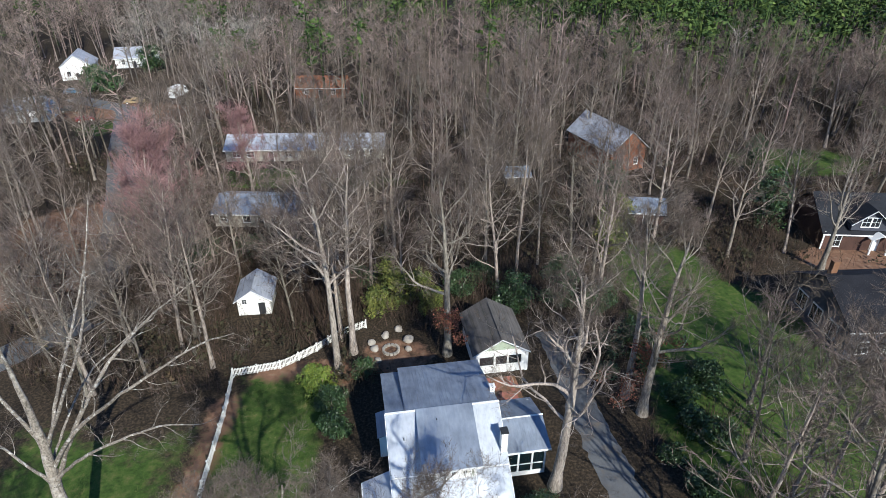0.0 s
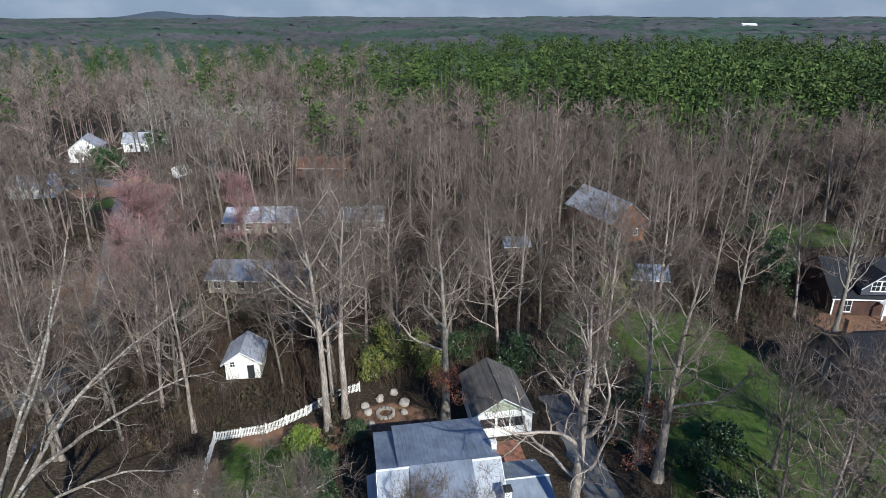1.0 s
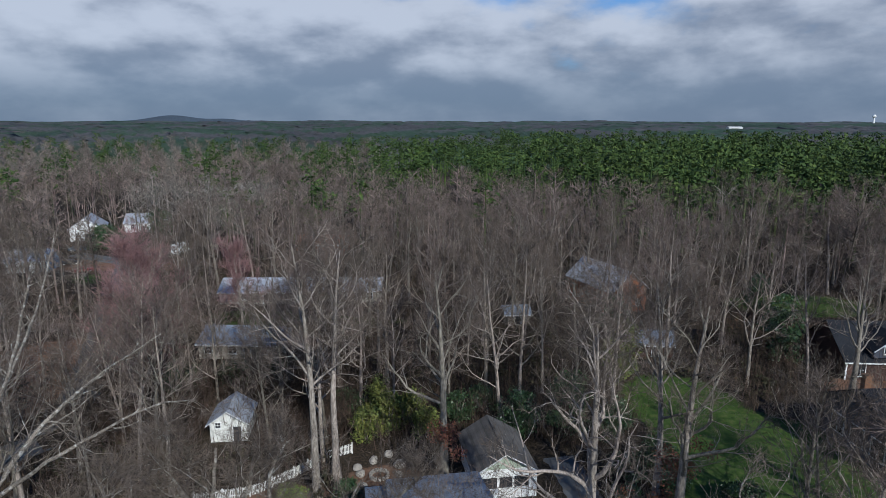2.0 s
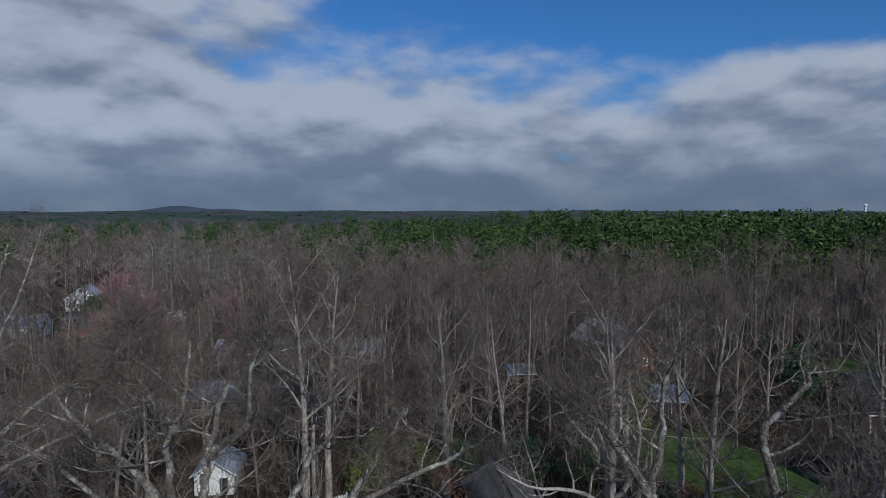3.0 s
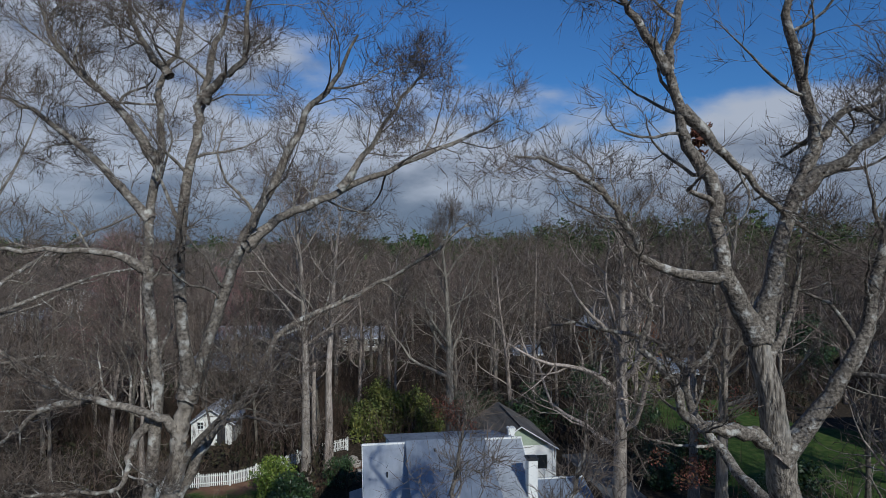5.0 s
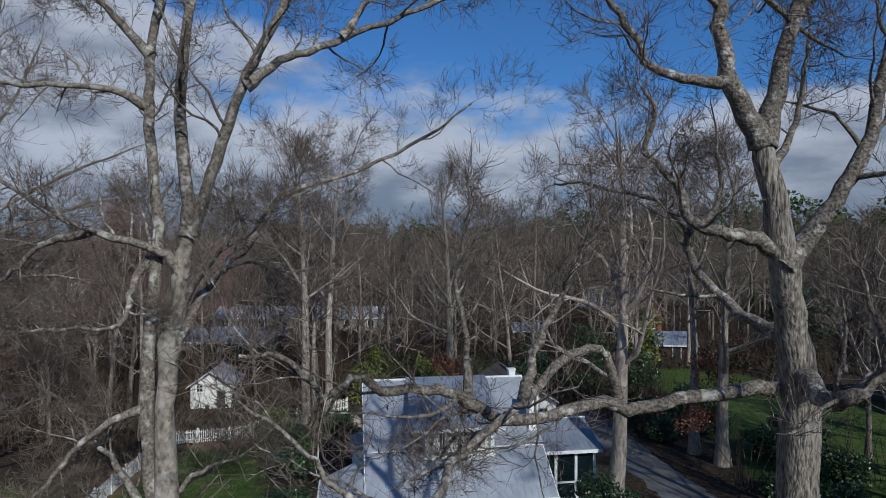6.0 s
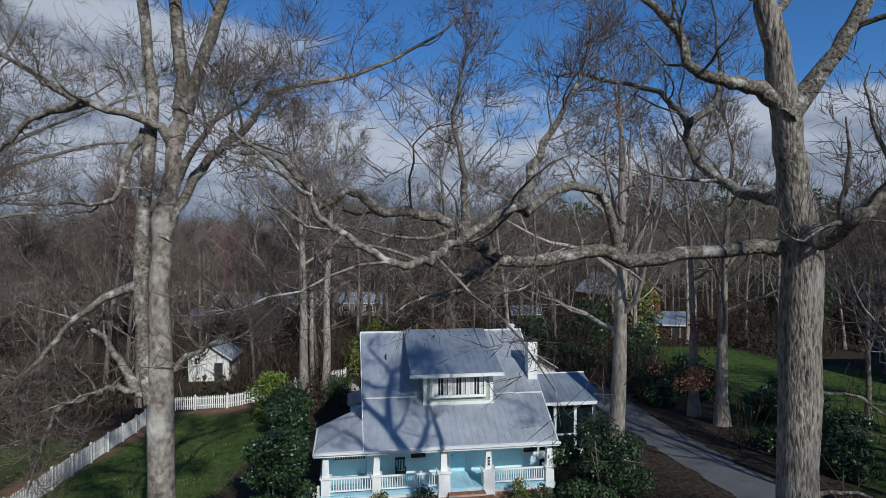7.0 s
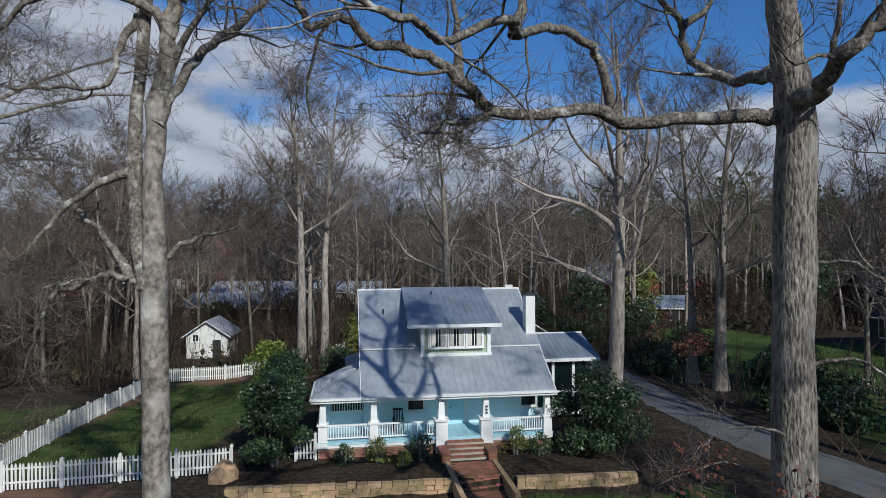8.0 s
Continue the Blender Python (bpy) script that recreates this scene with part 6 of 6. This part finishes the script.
building("shed", "small white gabled garden shed", -26.0, 67.2, 6, 4.4, 5.0, 2.7, 4.2, "white_dull", "far_roof", True, windows=((-1.5, 1.9, 0.6, 0.7),), door=(0.6, 0.9, 2.0, "dark"), category="shed")
building("ranch_house", "long low pale house with grey roof behind bare trees", -35.5, 121, 2, 21, 9, 2.8, 4.6, "beige", "far_roof", windows=((-9, 1, 1.4, 1.2), (-6, 1, 1.4, 1.2), (2, 1, 1.4, 1.2), (6, 1, 1.4, 1.2)), door=(-1.5, 1.0, 2.1, "dark"))
building("ranch_house", "low pale house with light metal roof", -17.2, 122, 3, 9, 8, 2.8, 4.5, "beige", "far_roof", windows=((-3, 1, 1.2, 1.1), (1.6, 1, 1.2, 1.1)), door=(-0.6, 1.0, 2.1, "dark"))
building("ranch_house", "low grey-roofed house among bare trees", -32, 91, -3, 14, 8.5, 2.7, 4.3, "beige", "roof_dull", windows=((-6, 1, 1.2, 1.1), (-2, 1, 1.2, 1.1), (3, 1, 1.2, 1.1)), door=(0.5, 1.0, 2.1, "dark"))
building("brick_barn", "orange brick barn with pale grey roof", 37.5, 115, 24, 8.5, 15, 5.0, 8.6, "orange_brick", "far_roof", True, windows=((-2.6, 1.4, 0.9, 1.3), (1.6, 1.4, 0.9, 1.3)), category="barn")
building("tool_shed", "small red-brown shed with grey metal roof", 34.8, 91.8, -8, 5.6, 5.0, 2.4, 3.9, "brown_wall", "roof_dull", door=(-0.5, 1.1, 2.0, "dark"), category="shed")
building("tool_shed", "small grey-roofed shed in the woods", 14.5, 108, 5, 4.6, 4.0, 2.2, 3.3, "wood_grey", "roof_dull", door=(-0.5, 1.1, 1.9, "dark"), category="shed")
building("white_house", "white gabled house far off by the road", -112, 188, 18, 9, 10, 4.2, 7.5, "white", "far_roof", True, windows=((-2.8, 1.2, 1, 1.4), (1.6, 1.2, 1, 1.4)), door=(-0.5, 1.0, 2.1, "dark"))
building("white_house", "white low house far off by the road", -101, 203, 10, 12, 8, 3.4, 6.0, "white", "far_roof", windows=((-4, 1.2, 1, 1.4), (2.6, 1.2, 1, 1.4)), door=(-0.5, 1.0, 2.1, "dark"))
building("beige_house", "low beige house with blue-grey roof", -103.5, 147, 12, 10, 8, 3.2, 5.4, "white_dull", "far_roof", windows=((-3.4, 1.1, 1.1, 1.2), (2.0, 1.1, 1.1, 1.2)), door=(-0.5, 1.0, 2.1, "dark"))
building("brick_house", "red brick house hidden behind bare trees", -34, 168, 0, 14, 8, 3.0, 5.2, "orange_brick", "orange_brick", windows=((-4.5, 1.1, 1.1, 1.2), (3.0, 1.1, 1.1, 1.2)), door=(-0.5, 1.0, 2.1, "dark"))
bh = building("brown_house", "dark brown cottage with white trim and grey roof", 68.5, 82.5, -4, 17, 12, 3.2, 7.4, "brown_wall", "shingle_dark", windows=((-7.0, 0.7, 1.3, 1.9), (2.2, 0.9, 1.0, 1.5)), door=(-0.9, 1.0, 2.1, "white"))
gd = part("gable_dormer", Geo().box(-4.8, -0.1, 3.6, 0.6, 4.5, 5.0).poly([(-4.8, -0.1, 5.0), (0.6, -0.1, 5.0), (-2.1, -0.1, 7.1)]), "slate_wall", bh, "front gable with a white double window")
part("dormer_roof", Geo().slab([(-5.2, -0.6, 4.75), (-2.1, -0.6, 7.3), (-2.1, 5, 7.3), (-5.2, 5, 4.75)], 0.15).slab([(-2.1, -0.6, 7.3), (1.0, -0.6, 4.75), (1.0, 5, 4.75), (-2.1, 5, 7.3)], 0.15), "shingle_dark", gd)
for s in (-1, 1):
    part("barge_board", Geo().bar((-2.1 + s * 3.1, -0.63, 4.7), (-2.1, -0.63, 7.22), 0.26, 0.07), "white", gd)
for k in range(2):
    window(gd, -3.45 + 1.4 * k, -0.1, 4.3, 1.2, 1.5, cols=2, rows=2)
ap = part("arched_porch", Geo().slab([(-1.9, -1.6, 2.6), (-0.4, -1.6, 3.4), (-0.4, 0, 3.4), (-1.9, 0, 2.6)], 0.1).slab([(-0.4, -1.6, 3.4), (1.1, -1.6, 2.6), (1.1, 0, 2.6), (-0.4, 0, 3.4)], 0.1), "white", bh)
for s in (-1.7, 0.9):
    part("post", Geo().box(s - 0.12, -1.55, 0, s + 0.12, -1.3, 2.6), "white", ap)
for s in (-8.5, 8.28):
    part("corner_board", Geo().box(s, -0.05, 0, s + 0.22, 0.15, 3.2), "white", bh)
dh = building("dark_house", "dark blue-black house with charcoal shingle roof", 55.2, 56.5, 3, 14, 12, 5.2, 8.4, "slate_wall", "shingle_dark", windows=((-5.5, 1.0, 1.4, 1.7), (-2, 1.0, 1.4, 1.7), (3, 1.0, 1.4, 1.7)), trim="white_dull", chimney=(-5.2, 8.5, 8.6, "brick"), over=0.8)
for k in range(3):
    sw = part("side_window", Geo().box(-7.08, 2.0 + 3.2 * k, 1.2, -7.0, 4.2 + 3.2 * k, 3.6), "white_dull", dh)
    part("pane", Geo().box(-7.1, 2.15 + 3.2 * k, 1.35, -7.082, 3.05 + 3.2 * k, 3.45), "glass", sw)
    part("pane", Geo().box(-7.1, 3.15 + 3.2 * k, 1.35, -7.082, 4.05 + 3.2 * k, 3.45), "glass", sw)


# ---- vehicles on the far lot ----
def vehicle(name, label, x, y, rot, L, H, paint, cab, box=False):
    e = thing(name, label, "truck" if box else "car", pose(x, y, 0, 0, 0, rot))
    wd = 0.9 if not box else 1.15
    part("body", Geo().box(-L / 2, -wd, 0.35, L / 2, wd, 0.95 if not box else 0.9, top=0.97), paint, e)
    if box:
        part("cargo_box", Geo().box(-L / 2, -wd, 0.9, L / 2 - 1.8, wd, H), "white", e)
    cb = part("cabin", Geo().box(cab[0], -wd * 0.92, 0.9, cab[1], wd * 0.92, H if not box else H * 0.75, top=0.8), paint, e)
    part("windscreen", Geo().box(cab[0] + 0.15, -wd * 0.9, 1.0, cab[1] - 0.1, wd * 0.9, H * 0.9 if not box else H * 0.68, top=0.86), "glass", cb)
    for sx in (-L * 0.32, L * 0.32):
        for sy in (-wd, wd):
            wh = part("wheel", Geo().ring((0, 0, 0), 0.34, 0.34, -0.11, 0.11, 14), "rubber", e, m=pose(sx, sy * 0.93, 0.34, 90, 0, 0))
            part("rim", Geo().ring((0, 0, 0), 0.19, 0.19, -0.115, 0.115, 10), "white_dull", wh)
    return e


vehicle("box_truck", "white box truck parked on bare clay", -74.5, 170, 80, 6.5, 3.0, "white", (1.4, 3.0), True)
vehicle("parked_car", "teal blue car parked by the white house", -106, 173, 10, 4.6, 1.45, "paint_blue", (-1.4, 1.0))
vehicle("parked_car", "tan pickup parked on bare clay", -84, 163, 0, 5.2, 1.6, "stone", (-0.6, 1.1))
vehicle("parked_car", "dark red car parked on bare clay", -90, 148, 30, 4.4, 1.45, "paint_red", (-1.4, 1.0))
vehicle("parked_car", "dark car parked on bare clay", -98, 156, 20, 4.4, 1.45, "dark", (-1.4, 1.0))


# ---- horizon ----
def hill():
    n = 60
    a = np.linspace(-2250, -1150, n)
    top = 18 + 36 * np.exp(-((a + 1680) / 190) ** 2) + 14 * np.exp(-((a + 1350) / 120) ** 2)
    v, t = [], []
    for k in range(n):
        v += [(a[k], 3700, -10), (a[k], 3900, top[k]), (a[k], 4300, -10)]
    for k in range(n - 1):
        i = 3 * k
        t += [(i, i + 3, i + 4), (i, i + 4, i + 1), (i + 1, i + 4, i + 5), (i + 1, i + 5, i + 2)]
    tagged(new("far_hill", tri_mesh("far_hill", v, t, "hill")), "low wooded hill on the horizon, blue haze in its colour", "hill", kind="structure")


hill()
building("warehouse", "white building far off above the woods", 902, 1900, -8, 40, 30, 16, 19, "white_dull", "white_dull", category="building")
tw = thing("water_tower", "pale water tower on the horizon", "tower", pose(2050, 2950, 0))
part("shaft", Geo().ring((0, 0, 0), 5, 4, 0, 44, 12), "white", tw)
part("tank", Geo().ring((0, 0, 0), 5, 10, 42, 48, 14).ring((0, 0, 0), 10, 4, 48, 56, 14), "white", tw)
